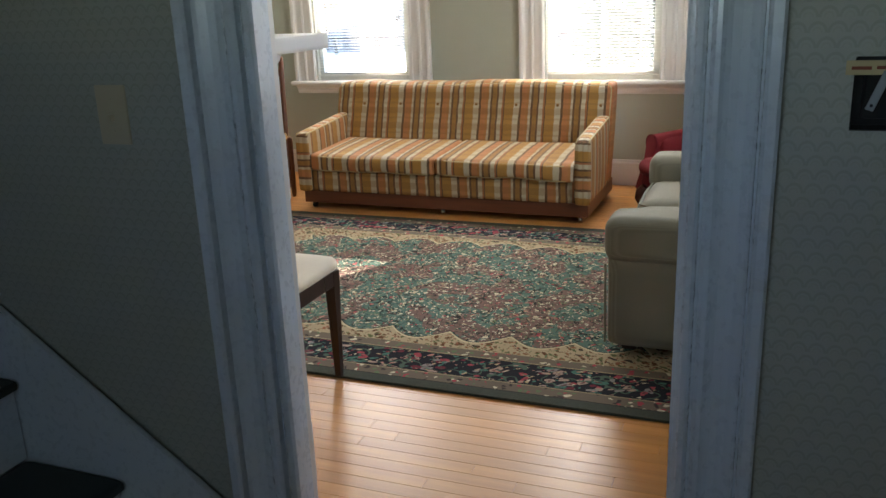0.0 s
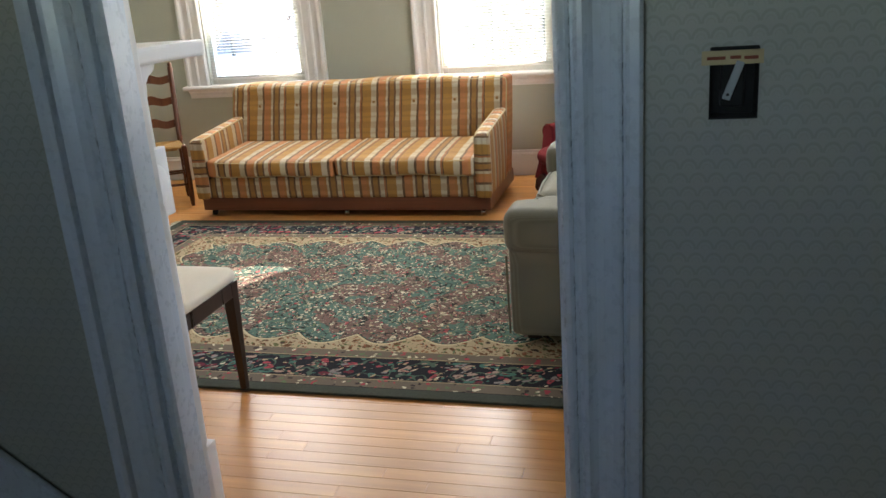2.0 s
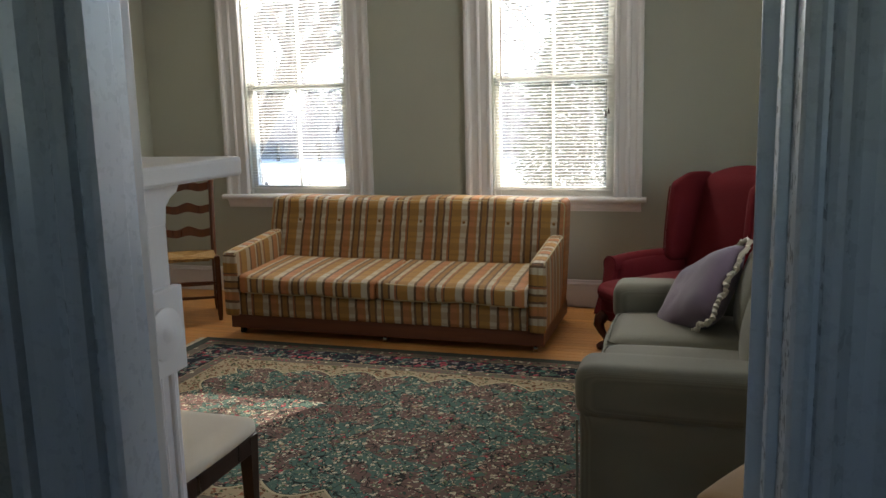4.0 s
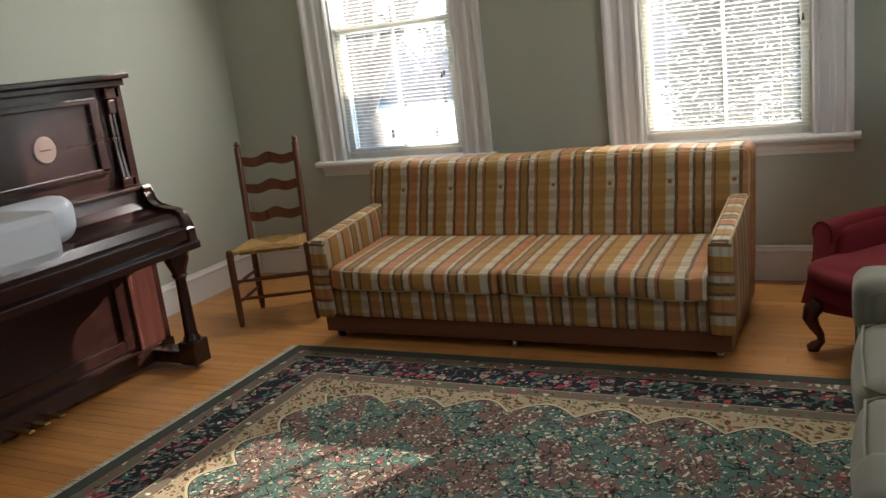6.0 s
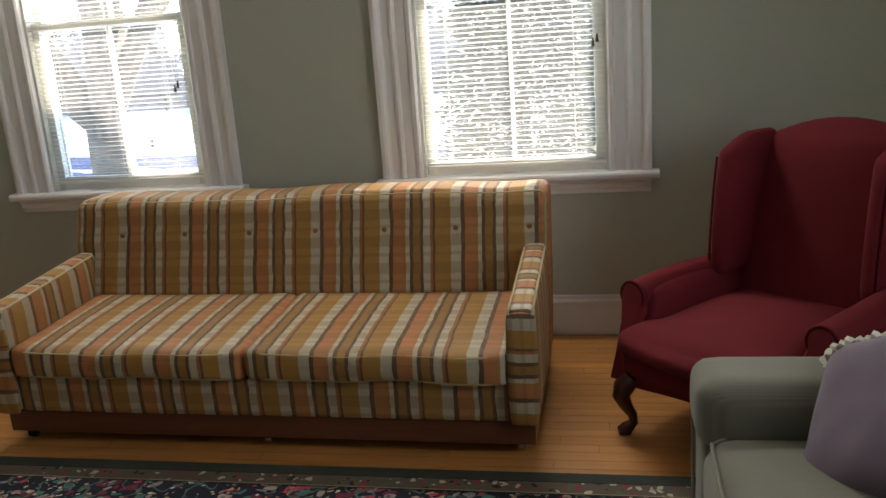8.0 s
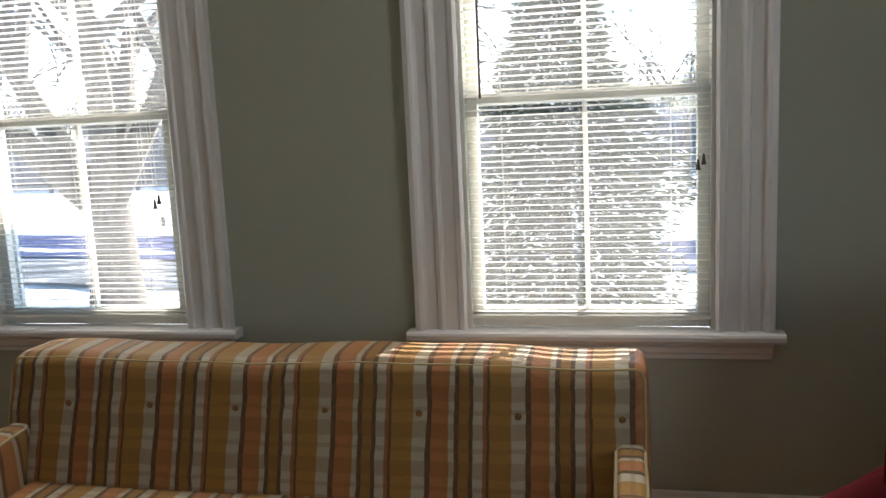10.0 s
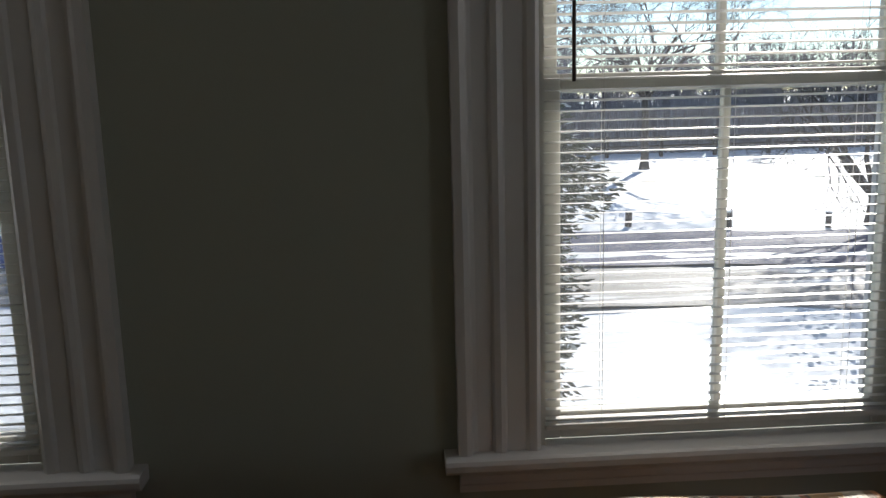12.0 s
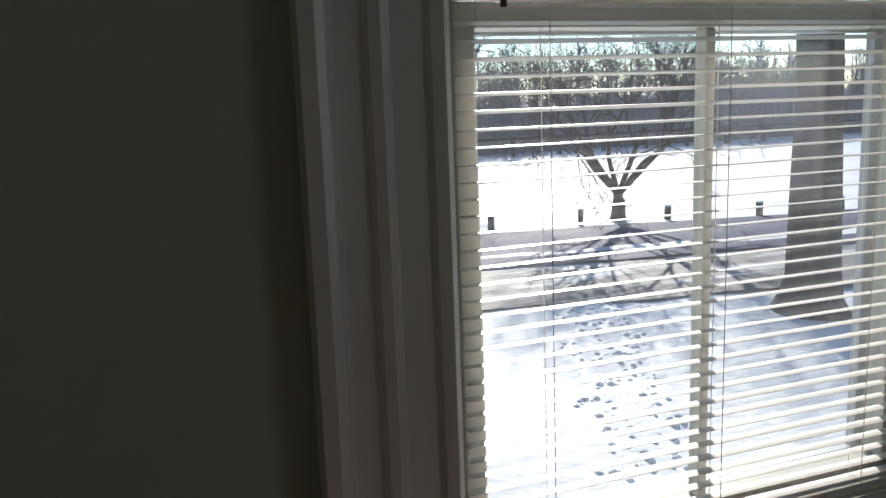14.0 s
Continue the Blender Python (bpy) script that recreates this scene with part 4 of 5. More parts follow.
# ---- burgundy wing chair ----
def wing_chair():
    s = thing("wing_chair", pose(2.056, -0.838, 0, 0, 0, -42) @ Matrix.Diagonal((0.94, 0.94, 0.95, 1)), "burgundy upholstered wing chair with carved cabriole legs", "armchair")
    bm = bmesh.new()
    soft(bm, -0.335, 0.335, -0.53, 0.30, 0.19, 0.345, 0.05, 0.012, 10, lambda q: (q.x * (1.0 + 0.06 * (q.z - 0.2)), q.y - (0.03 if q.y < -0.2 and q.z > 0.25 else 0) + 0.05 * abs(q.x) ** 2, q.z + 0.03 * (abs(q.x) / 0.33) ** 2 * (-1 if q.z < 0.24 else 0)))
    smooth(part("seat_frame", bm, BURGUNDY, s))
    bm = bmesh.new()
    soft(bm, -0.30, 0.30, -0.60, 0.20, 0.315, 0.425, 0.05, 0.035, 16, lambda q: (q.x * (1.0 + 0.13 * min(1.0, max(0.0, (-0.40 - q.y) / 0.05))), q.y + 0.25 * (q.x ** 2), q.z))
    smooth(part("seat_cushion", bm, BURGUNDY, s, "plump burgundy seat cushion"))
    def rake(q):
        return (q.x * (1 - 0.10 * max(0.0, (q.z - 0.6))) , q.y + (q.z - 0.4) * 0.26 + 0.02 * (q.x / 0.3) ** 2, q.z - 0.05 * (q.x / 0.33) ** 2 * max(0.0, (q.z - 0.8) / 0.26))
    bm = bmesh.new()
    soft(bm, -0.328, 0.328, 0.12, 0.30, 0.22, 1.065, 0.06, 0.03, 14, rake)
    smooth(part("backrest", bm, BURGUNDY, s, "tall rounded burgundy backrest"))
    for sx in (-1, 1):
        bm = bmesh.new()
        def lean(q):
            low = max(0.0, 0.78 - q.z)
            return (q.x + sx * 0.05 * max(0.0, 0.14 - q.y), q.y + 0.13 * (q.z - 0.4) + 0.25 * low * low * (0.32 - q.y) / 0.35, q.z - 0.05 * max(0.0, 0.10 - q.y) / 0.13 * max(0.0, q.z - 0.9) / 0.15)
        soft(bm, sx * 0.258, sx * 0.330, -0.035, 0.30, 0.50, 1.046, 0.042, 0.006, 12, lean)
        w = smooth(part("wing", bm, BURGUNDY, s, "curved burgundy side wing"), 180)
        bm = bmesh.new()
        tube(bm, [lean(Vector((sx * 0.326, -0.028, 0.54 + 0.46 * k / 10))) for k in range(11)], 0.005, 6)
        smooth(part("piping", bm, BURGUNDY, w))
        # rolled arm: scroll at the front, low panel under it
        bm = bmesh.new()
        pts, rad = [], []
        for k in range(9):
            t = k / 8
            pts.append((sx * (0.345 + 0.03 * math.sin(t * 2.2)), 0.14 - 0.55 * t, 0.515 - 0.012 * t + 0.012 * math.sin(t * 3)))
            rad.append(0.045 + 0.008 * t)
        tube(bm, pts, rad, 16)
        bmesh.ops.bevel(bm, geom=[e for e in bm.edges if len(e.link_faces) == 2 and e.calc_face_angle(0) > 1.2], offset=0.012, segments=2, affect="EDGES")
        arm = smooth(part("armrest", bm, BURGUNDY, s, "rolled burgundy armrest"), 50)
        bm = bmesh.new()
        soft(bm, sx * 0.30, sx * 0.375, -0.38, 0.20, 0.21, 0.53, 0.035, 0.01, 8, lambda q: (q.x - sx * 0.02 * math.sin((q.z - 0.2) / 0.33 * math.pi), q.y - 0.15 * max(0.0, (0.44 - q.z) / 0.23) ** 0.8 * (1 if q.y < -0.1 else 0), q.z))
        smooth(part("arm_panel", bm, BURGUNDY, arm))
        # upright scroll front of the arm with its welt
        ring = [(0.375 + 0.056 * math.cos(a), 0.503 + 0.056 * math.sin(a)) for a in [math.radians(d) for d in range(-40, 221, 20)]]
        ring += [(0.328, 0.40), (0.318, 0.30), (0.315, 0.215), (0.372, 0.215), (0.376, 0.30), (0.392, 0.40)]
        bm = bmesh.new()
        prism(bm, [(sx * x, z) for x, z in ring], "y", -0.425, 0.14)
        for v in bm.verts:                     # the front sweeps forward below the scroll
            if v.co.y < -0.3 and v.co.z < 0.46:
                v.co.y -= 0.13 * ((0.46 - v.co.z) / 0.245) ** 0.8
        bmesh.ops.bevel(bm, geom=[e for e in bm.edges if abs(e.verts[0].co.y - e.verts[1].co.y) < 0.001], offset=0.009, segments=3, affect="EDGES")
        smooth(part("arm_front", bm, BURGUNDY, arm), 60)
        bm = bmesh.new()
        tube(bm, [(sx * x, -0.42 - 0.13 * (max(0.0, 0.46 - z) / 0.245) ** 0.8, z) for x, z in ring], 0.0045, 6)
        smooth(part("welt", bm, BURGUNDY, arm))
        # front cabriole leg
        bm = bmesh.new()
        d = Vector((sx * 0.6, -0.8, 0)).normalized()
        base = Vector((sx * 0.282, -0.495, 0))
        curve = [(0.03, 0.225, 0.036), (0.062, 0.19, 0.040), (0.072, 0.155, 0.034), (0.055, 0.115, 0.025), (0.03, 0.075, 0.019), (0.026, 0.045, 0.018), (0.05, 0.024, 0.026), (0.062, 0.010, 0.030), (0.062, 0.0, 0.022)]
        tube(bm, [base + d * o + Vector((0, 0, z)) for o, z, r in curve], [r for o, z, r in curve], 12)
        smooth(part("leg", bm, LEGWOOD, s, "dark red carved cabriole leg"))
        bm = bmesh.new()
        tube(bm, [(sx * 0.27, 0.26, 0.24), (sx * 0.275, 0.30, 0.12), (sx * 0.28, 0.36, 0.0)], [0.024, 0.02, 0.016], 8)
        smooth(part("leg", bm, LEGWOOD, s))
    return s


wing_chair()


# ---- beige loveseat ----
def loveseat():
    s = thing("loveseat", pose(1.66, -2.44, 0), "pale beige corduroy loveseat with rounded arms", "loveseat")
    L = 0.73
    bm = bmesh.new()
    soft(bm, 0.03, 0.88, -L + 0.1, L - 0.1, 0.05, 0.30, 0.03, 0.004, 8)
    smooth(part("base", bm, BEIGE, s))
    for sy in (-1, 1):
        bm = bmesh.new()
        def roll(q):
            q = q.copy()
            q.y += sy * 0.03 * max(0.0, (q.z - 0.38) / 0.22)
            q.x -= 0.012 * max(0.0, (q.z - 0.35) / 0.25)
            return q
        soft(bm, 0.0, 0.86, sy * L, sy * (L - 0.19), 0.05, 0.44, 0.03, 0.004, 10, roll)
        arm = smooth(part("armrest", bm, BEIGE, s, "padded beige armrest with rounded top"))
        bm = bmesh.new()
        soft(bm, -0.014, 0.84, sy * (L + 0.022), sy * (L - 0.20), 0.40, 0.582, 0.05, 0.005, 14)
        smooth(part("arm_pad", bm, BEIGE, arm))
        bm = bmesh.new()
        tube(bm, [(-0.004, sy * (L + 0.006), 0.07), (-0.006, sy * (L + 0.012), 0.4)], 0.005, 6)
        part("piping", bm, BEIGE, arm)
    for k, sy in enumerate((-1, 1)):
        c = sy * 0.272
        bm = bmesh.new()
        soft(bm, 0.0, 0.66, c - 0.268, c + 0.268, 0.295, 0.462, 0.06, 0.022, 12)
        cu = smooth(part("seat_cushion", bm, BEIGE, s, "thick beige seat cushion"))
        bm = bmesh.new()
        tube(bm, [(0.30, c - 0.262, 0.44), (0.05, c - 0.262, 0.445), (0.012, c - 0.23, 0.447), (0.004, c, 0.45), (0.012, c + 0.23, 0.447), (0.05, c + 0.262, 0.445), (0.3, c + 0.262, 0.44)], 0.005, 6)
        smooth(part("piping", bm, BEIGE, cu))
        bm = bmesh.new()
        soft(bm, 0.52, 0.74, c - 0.268, c + 0.268, 0.44, 0.83, 0.08, 0.04, 12, lambda q: (q.x + (q.z - 0.44) * 0.22, q.y, q.z))
        smooth(part("back_cushion", bm, BEIGE, s, "puffy pale beige back cushion"))
    bm = bmesh.new()
    soft(bm, 0.72, 0.92, -L + 0.05, L - 0.05, 0.05, 0.80, 0.05, 0.006, 10, lambda q: (q.x + max(0, q.z - 0.4) * 0.12, q.y, q.z))
    smooth(part("backrest", bm, BEIGE, s))
    for x in (0.08, 0.8):
        for y in (-0.62, 0.62):
            part("foot", boxes((x - 0.03, x + 0.03, y - 0.03, y + 0.03, 0.0, 0.052), bevel=0.004), DARKWOOD, s, "short dark block foot")
    return s


loveseat()


def pillow(name, m, size, material, label, fringe):
    p = thing(name, m, label, "pillow")
    bm = bmesh.new()
    bmesh.ops.create_grid(bm, x_segments=18, y_segments=18, size=size)
    top = list(bm.verts)
    low = bmesh.ops.duplicate(bm, geom=list(bm.verts) + list(bm.edges) + list(bm.faces))["geom"]
    low = [v for v in low if isinstance(v, bmesh.types.BMVert)]
    for sign, vs in ((1, top), (-1, low)):
        for v in vs:
            u, w = v.co.x / size, v.co.y / size
            h = (max(0.0, (1 - u ** 4) * (1 - w ** 4))) ** 0.6
            pinch = 1 - 0.10 * (1 - max(abs(u), abs(w)) ** 2) * 0 - 0.07 * (1 - abs(u) * abs(w)) * max(abs(u), abs(w)) ** 6
            v.co = Vector((v.co.x * pinch, v.co.y * pinch, sign * (0.085 * h) + 0.008 * noise.noise(Vector((u * 3, w * 3, sign))) * h))
    bmesh.ops.remove_doubles(bm, verts=bm.verts, dist=0.0008)
    smooth(part("cover", bm, material, p), 80)
    if fringe:
        rng = random.Random(5)
        bm = bmesh.new()
        rim = []
        for k in range(72):
            t = k / 72 * 4
            side, f = int(t), (t - int(t)) * 2 - 1
            u, w = ((f, -1), (1, f), (-f, 1), (-1, -f))[side]
            pinch = 1 - 0.07 * (1 - abs(u) * abs(w))
            rim.append(Vector((u * size * pinch * 1.03, w * size * pinch * 1.03, rng.uniform(-0.012, 0.012))))
        for k, q in enumerate(rim):
            nx = rim[(k + 1) % 72]
            out = q.normalized() * rng.uniform(0.008, 0.02)
            tube(bm, [q, (q + nx) / 2 + out, nx], [0.009, 0.013, 0.009], 6)
        part("fringe", bm, FRINGE, p, "ruffled cream fringe")
    return p


pillow("throw_pillow", pose(2.03, -2.06, 0.58, 0, -52, 14) @ pose(0, 0, 0, 0, 0, 38), 0.215, LILAC, "greyish lilac throw pillow with cream ruffled fringe on loveseat", True)


# ---- ladder-back chair ----
def ladder_chair():
    s = thing("ladder_back_chair", pose(-1.415, -0.82, 0, 0, 0, 27), "brown wooden ladder-back chair with woven rush seat", "chair")
    for sx in (-1, 1):
        prof = [(0.013, 0.0), (0.019, 0.05), (0.019, 0.47)]
        z = 0.47
        k = 0
        while z < 0.975:
            prof += [(0.0185, z), (0.0205, z + 0.008), (0.0185, z + 0.016)]
            z += 0.018
            k += 1
        prof += [(0.013, 0.985), (0.010, 0.992), (0.017, 1.003), (0.016, 1.014), (0.006, 1.024)]
        bm = bmesh.new()
        lean = lambda z: max(0.0, z - 0.42) * 0.13
        tube(bm, [(sx * (0.168 + 0.012 * (z > 0.45) * (z - 0.45)), 0.165 + lean(z), z) for r, z in prof], [r for r, z in prof], 12)
        smooth(part("back_post", bm, LADDERWOOD, s, "back post with turned beading"), 50)
        bm = bmesh.new()
        lathe(bm, [(0.013, 0.0), (0.019, 0.06), (0.0205, 0.40), (0.022, 0.425), (0.018, 0.452), (0.010, 0.458)], sx * 0.222, -0.185, 12)
        smooth(part("front_leg", bm, LADDERWOOD, s))
        bm = bmesh.new()
        for z in (0.14, 0.245):
            tube(bm, [(sx * 0.220, -0.185, z), (sx * 0.195, 0.0, z), (sx * 0.170, 0.165, z)], [0.008, 0.011, 0.008], 8)
        smooth(part("side_rung", bm, LADDERWOOD, s))
    for y, w, zs in ((-0.185, 0.22, (0.165, 0.27)), (0.165, 0.168, (0.19,))):
        for z in zs:
            bm = bmesh.new()
            tube(bm, [(-w, y, z), (0, y, z), (w, y, z)], [0.008, 0.0115, 0.008], 8)
            smooth(part("rung", bm, LADDERWOOD, s))
    for z in (0.565, 0.735, 0.895):
        bm = bmesh.new()
        n = 24
        up, lo = [], []
        for k in range(n + 1):
            u = k / n * 2 - 1
            x = u * 0.176
            crest = 0.012 * math.cos(u * math.pi * 2.0) * (1 - 0.3 * abs(u)) + 0.012 * (1 - abs(u)) ** 0.7
            up.append((x, z + 0.028 + crest))
            lo.append((x, z - 0.024 + 0.008 * math.cos(u * math.pi * 2.0)))
        bow = lambda x: 0.165 + (z - 0.42) * 0.13 + 0.022 * (1 - (x / 0.176) ** 2)
        ring = up + lo[::-1]
        a = [bm.verts.new((x, bow(x) - 0.005, zz)) for x, zz in ring]
        b = [bm.verts.new((x, bow(x) + 0.005, zz)) for x, zz in ring]
        m = len(ring)
        for k in range(m):
            bm.faces.new((a[k], a[(k + 1) % m], b[(k + 1) % m], b[k]))
        for k in range(n):
            for q in (a, b):
                bm.faces.new((q[k], q[k + 1], q[m - 2 - k], q[m - 1 - k]))
        part("back_slat", bm, LADDERWOOD, s, "wavy-edged back slat")
    # rush seat: four triangular fields of cords
    seat = None
    corner = [(-0.222, -0.185), (0.222, -0.185), (0.168, 0.165), (-0.168, 0.165)]
    for i in range(4):
        a, b = Vector((*corner[i], 0)), Vector((*corner[(i + 1) % 4], 0))
        mid = Vector((0, -0.01, 0))
        bm = bmesh.new()
        for k in range(15):
            t = (k + 0.5) / 15
            p, q = a.lerp(mid, t), b.lerp(mid, t)
            z = 0.437 - 0.010 * t
            tube(bm, [(p.x, p.y, z), ((p.x + q.x) / 2, (p.y + q.y) / 2, z + 0.002), (q.x, q.y, z)], 0.0072, 6)
        smooth(part("rush_weave", bm, RUSH, s, "woven golden rush seat"))
    bm = boxes((-0.17, 0.17, -0.17, 0.15, 0.418, 0.432))
    part("seat_stuffing", bm, RUSH, s)
    return s


ladder_chair()


# ---- upholstered dining chairs ----
def dining_chair(m, seat_mat, label):
    s = thing("dining_chair", m, label, "chair", "dining chairs")
    bm = bmesh.new()
    soft(bm, -0.23, 0.23, -0.22, 0.21, 0.425, 0.485, 0.028, 0.012, 10)
    smooth(part("seat", bm, seat_mat, s))
    part("seat_frame", boxes((-0.225, 0.225, -0.215, -0.19, 0.375, 0.43), (-0.225, 0.225, 0.185, 0.21, 0.375, 0.43), (-0.225, -0.2, -0.19, 0.185, 0.375, 0.43), (0.2, 0.225, -0.19, 0.185, 0.375, 0.43), bevel=0.003), DARKWOOD, s)
    for sx in (-1, 1):
        bm = bmesh.new()
        made = bmesh.ops.create_cone(bm, segments=4, radius1=0.017, radius2=0.031, depth=0.43, cap_ends=True)["verts"]
        bmesh.ops.transform(bm, verts=made, matrix=Matrix.Translation((sx * 0.205, -0.195, 0.215)) @ Matrix.Rotation(radians(45), 4, "Z"))
        part("leg", bm, DARKWOOD, s, "tapered dark wooden leg")
        bm = bmesh.new()
        tube(bm, [(sx * 0.2, 0.24, 0.0), (sx * 0.2, 0.195, 0.42), (sx * 0.19, 0.25, 0.92)], [0.015, 0.021, 0.014], 8)
        part("back_post", bm, DARKWOOD, s)
    part("top_rail", boxes((-0.19, 0.19, 0.235, 0.262, 0.83, 0.92), bevel=0.006), DARKWOOD, s)
    part("mid_rail", boxes((-0.19, 0.19, 0.205, 0.228, 0.62, 0.66), bevel=0.005), DARKWOOD, s)
    return s


dining_chair(pose(0.505, -3.845, 0.014, 0, 0, 180), CREAMSEAT, "dark wooden dining chair with cream padded seat on the rug")
dining_chair(pose(2.33, -3.73, 0.0, 0, 0, 0) @ pose(0, 0, 0, 0, 0, -30), TANSEAT, "dark wooden dining chair with tan padded seat beside the loveseat")


# ---- upright piano ----
def piano():
    s = thing("upright_piano", pose(0, 0, 0), "dark mahogany upright piano with closed lid and carved columns", "piano")
    y0, y1, back = -3.05, -1.56, XL + 0.03
    for y in (y0, y1 - 0.045):
        part("side", boxes((back, -1.60, y, y + 0.045, 0.03, 1.43), bevel=0.004), CHERRY, s)
    part("back_board", boxes((back, back + 0.03, y0 + 0.045, y1 - 0.045, 0.03, 1.43)), CHERRY, s)
    bm = boxes((back - 0.005, -1.56, y0 - 0.03, y1 + 0.03, 1.462, 1.49), (back - 0.002, -1.585, y0 - 0.012, y1 + 0.012, 1.43, 1.462), bevel=0.006)
    part("lid", bm, CHERRY, s, "overhanging moulded piano lid")
    # upper front with a recessed panel
    up = part("upper_panel", boxes((-1.66, -1.635, y0 + 0.045, y1 - 0.045, 0.93, 1.43)), CHERRY, s)
    for a, b in ((y0 + 0.13, y0 + 0.18), (y1 - 0.20, y1 - 0.15)):
        part("panel_moulding", boxes((-1.635, -1.617, a, b, 1.03, 1.37), bevel=0.006), CHERRY, up)
    for z in (1.02, 1.36):
        part("panel_moulding", boxes((-1.635, -1.617, y0 + 0.13, y1 - 0.15, z, z + 0.03), bevel=0.006), CHERRY, up)
    bm = bmesh.new()
    bmesh.ops.create_cone(bm, segments=32, radius1=0.062, radius2=0.058, depth=0.006, cap_ends=True, matrix=Matrix.Translation((-1.632, -2.04, 1.185)) @ Matrix.Rotation(radians(90), 4, "Y"))
    medal = part("emblem", bm, mat("pale_emblem", (0.17, 0.11, 0.095), 0.45), up, "pale round emblem on the panel")
    part("emblem_mark", boxes((-1.6288, -1.6278, -2.07, -2.01, 1.18, 1.188), bevel=0.001), DARKWOOD, medal)
    # carved consoles at the ends of the upper front
    for yc in (y0 + 0.10, y1 - 0.06):
        bm = boxes((-1.66, -1.60, yc - 0.045, yc + 0.045, 1.37, 1.43), (-1.65, -1.605, yc - 0.036, yc + 0.036, 1.30, 1.37), (-1.65, -1.60, yc - 0.045, yc + 0.045, 0.935, 0.985), bevel=0.008)
        for d in (-0.024, 0.0, 0.024):
            tube(bm, [(-1.625, yc + d, 1.30), (-1.622, yc + d, 1.12), (-1.612, yc + d, 0.985)], [0.013, 0.011, 0.013], 8)
        part("console", bm, CHERRY, s, "carved fluted console")
    # key section: cheeks, closed fallboard, key slip
    cheek = [(-1.66, 0.64), (-1.66, 0.935), (-1.545, 0.935), (-1.535, 0.92), (-1.538, 0.895), (-1.525, 0.855), (-1.495, 0.83), (-1.43, 0.818), (-1.37, 0.81), (-1.335, 0.79), (-1.318, 0.755), (-1.312, 0.715), (-1.30, 0.705), (-1.295, 0.64)]
    for y in (y0 - 0.012, y1 - 0.048):
        bm = bmesh.new()
        prism(bm, cheek, "y", y, y + 0.06)
        bmesh.ops.bevel(bm, geom=[e for e in bm.edges if abs(e.verts[0].co.y - e.verts[1].co.y) < 1e-5], offset=0.006, segments=2, affect="EDGES")
        part("key_cheek", bm, CHERRY, s, "scrolled end cheek")
    fall = [(-1.66, 0.64), (-1.66, 0.915), (-1.57, 0.915), (-1.56, 0.86), (-1.53, 0.825), (-1.47, 0.798), (-1.38, 0.792), (-1.345, 0.775), (-1.33, 0.735), (-1.33, 0.64)]
    bm = bmesh.new()
    prism(bm, fall, "y", y0 + 0.048, y1 - 0.048)
    part("fallboard", bm, CHERRY, s, "closed glossy fallboard over the keys")
    part("shelf_edge", boxes((-1.66, -1.55, y0 + 0.048, y1 - 0.048, 0.916, 0.935), bevel=0.004), CHERRY, s)
    part("key_slip", boxes((-1.329, -1.305, y0 + 0.048, y1 - 0.048, 0.655, 0.715), bevel=0.004), CHERRY, s)
    part("key_bed", boxes((-1.66, -1.288, y0 - 0.014, y1 + 0.014, 0.60, 0.64), bevel=0.006), CHERRY, s)
    # lower front
    lw = part("lower_panel", boxes((-1.64, -1.615, y0 + 0.045, y1 - 0.045, 0.12, 0.60)), CHERRY, s)
    for a, b in ((y0 + 0.10, y0 + 0.19), (y1 - 0.30, y1 - 0.22)):
        part("panel_stile", boxes((-1.615, -1.598, a, b, 0.14, 0.60), bevel=0.006), CHERRY, lw)
    for a, b in ((0.14, 0.2), (0.53, 0.598)):
        part("panel_rail", boxes((-1.615, -1.599, y0 + 0.19, y1 - 0.30, a, b), bevel=0.006), CHERRY, lw)
    # the end panel's caught light is put into a lighter, redder wood colour
    part("end_panel", boxes((-1.615, -1.585, y1 - 0.22, y1 - 0.05, 0.12, 0.598), bevel=0.004), wood("piano_lit_wood", (0.04, 0.012, 0.009), (0.10, 0.032, 0.024), 0.25, "z"), lw, "end panel with caught light in its lighter reddish colour")
    part("bottom_board", boxes((-1.66, -1.58, y0, y1, 0.03, 0.12), bevel=0.006), CHERRY, s)
    # columns on toe blocks
    for yc in (y0 + 0.11, y1 - 0.11):
        leg = part("toe_block", boxes((-1.66, -1.30, yc - 0.05, yc + 0.05, 0.035, 0.10), (-1.395, -1.295, yc - 0.056, yc + 0.056, 0.03, 0.15), bevel=0.006), CHERRY, s)
        bm = bmesh.new()
        lathe(bm, [(0.044, 0.148), (0.044, 0.165), (0.036, 0.175), (0.033, 0.19), (0.030, 0.30), (0.026, 0.46), (0.030, 0.475), (0.040, 0.488), (0.034, 0.50), (0.046, 0.53), (0.060, 0.565), (0.062, 0.602)], -1.345, yc, 14)
        smooth(part("column", bm, CHERRY, leg, "tapered turned column"))
        bm = bmesh.new()
        bmesh.ops.create_uvsphere(bm, u_segments=12, v_segments=8, radius=0.018, matrix=Matrix.Translation((-1.345, yc, 0.018)))
        part("caster", bm, BRASS, leg)
    for y in (-2.52, -2.44, -2.36):
        bm = bmesh.new()
        soft(bm, -1.59, -1.50, y - 0.018, y + 0.018, 0.032, 0.046, 0.007, 0, 4)
        smooth(part("pedal", bm, BRASS, s, "worn brass pedal"))
    return s


piano()

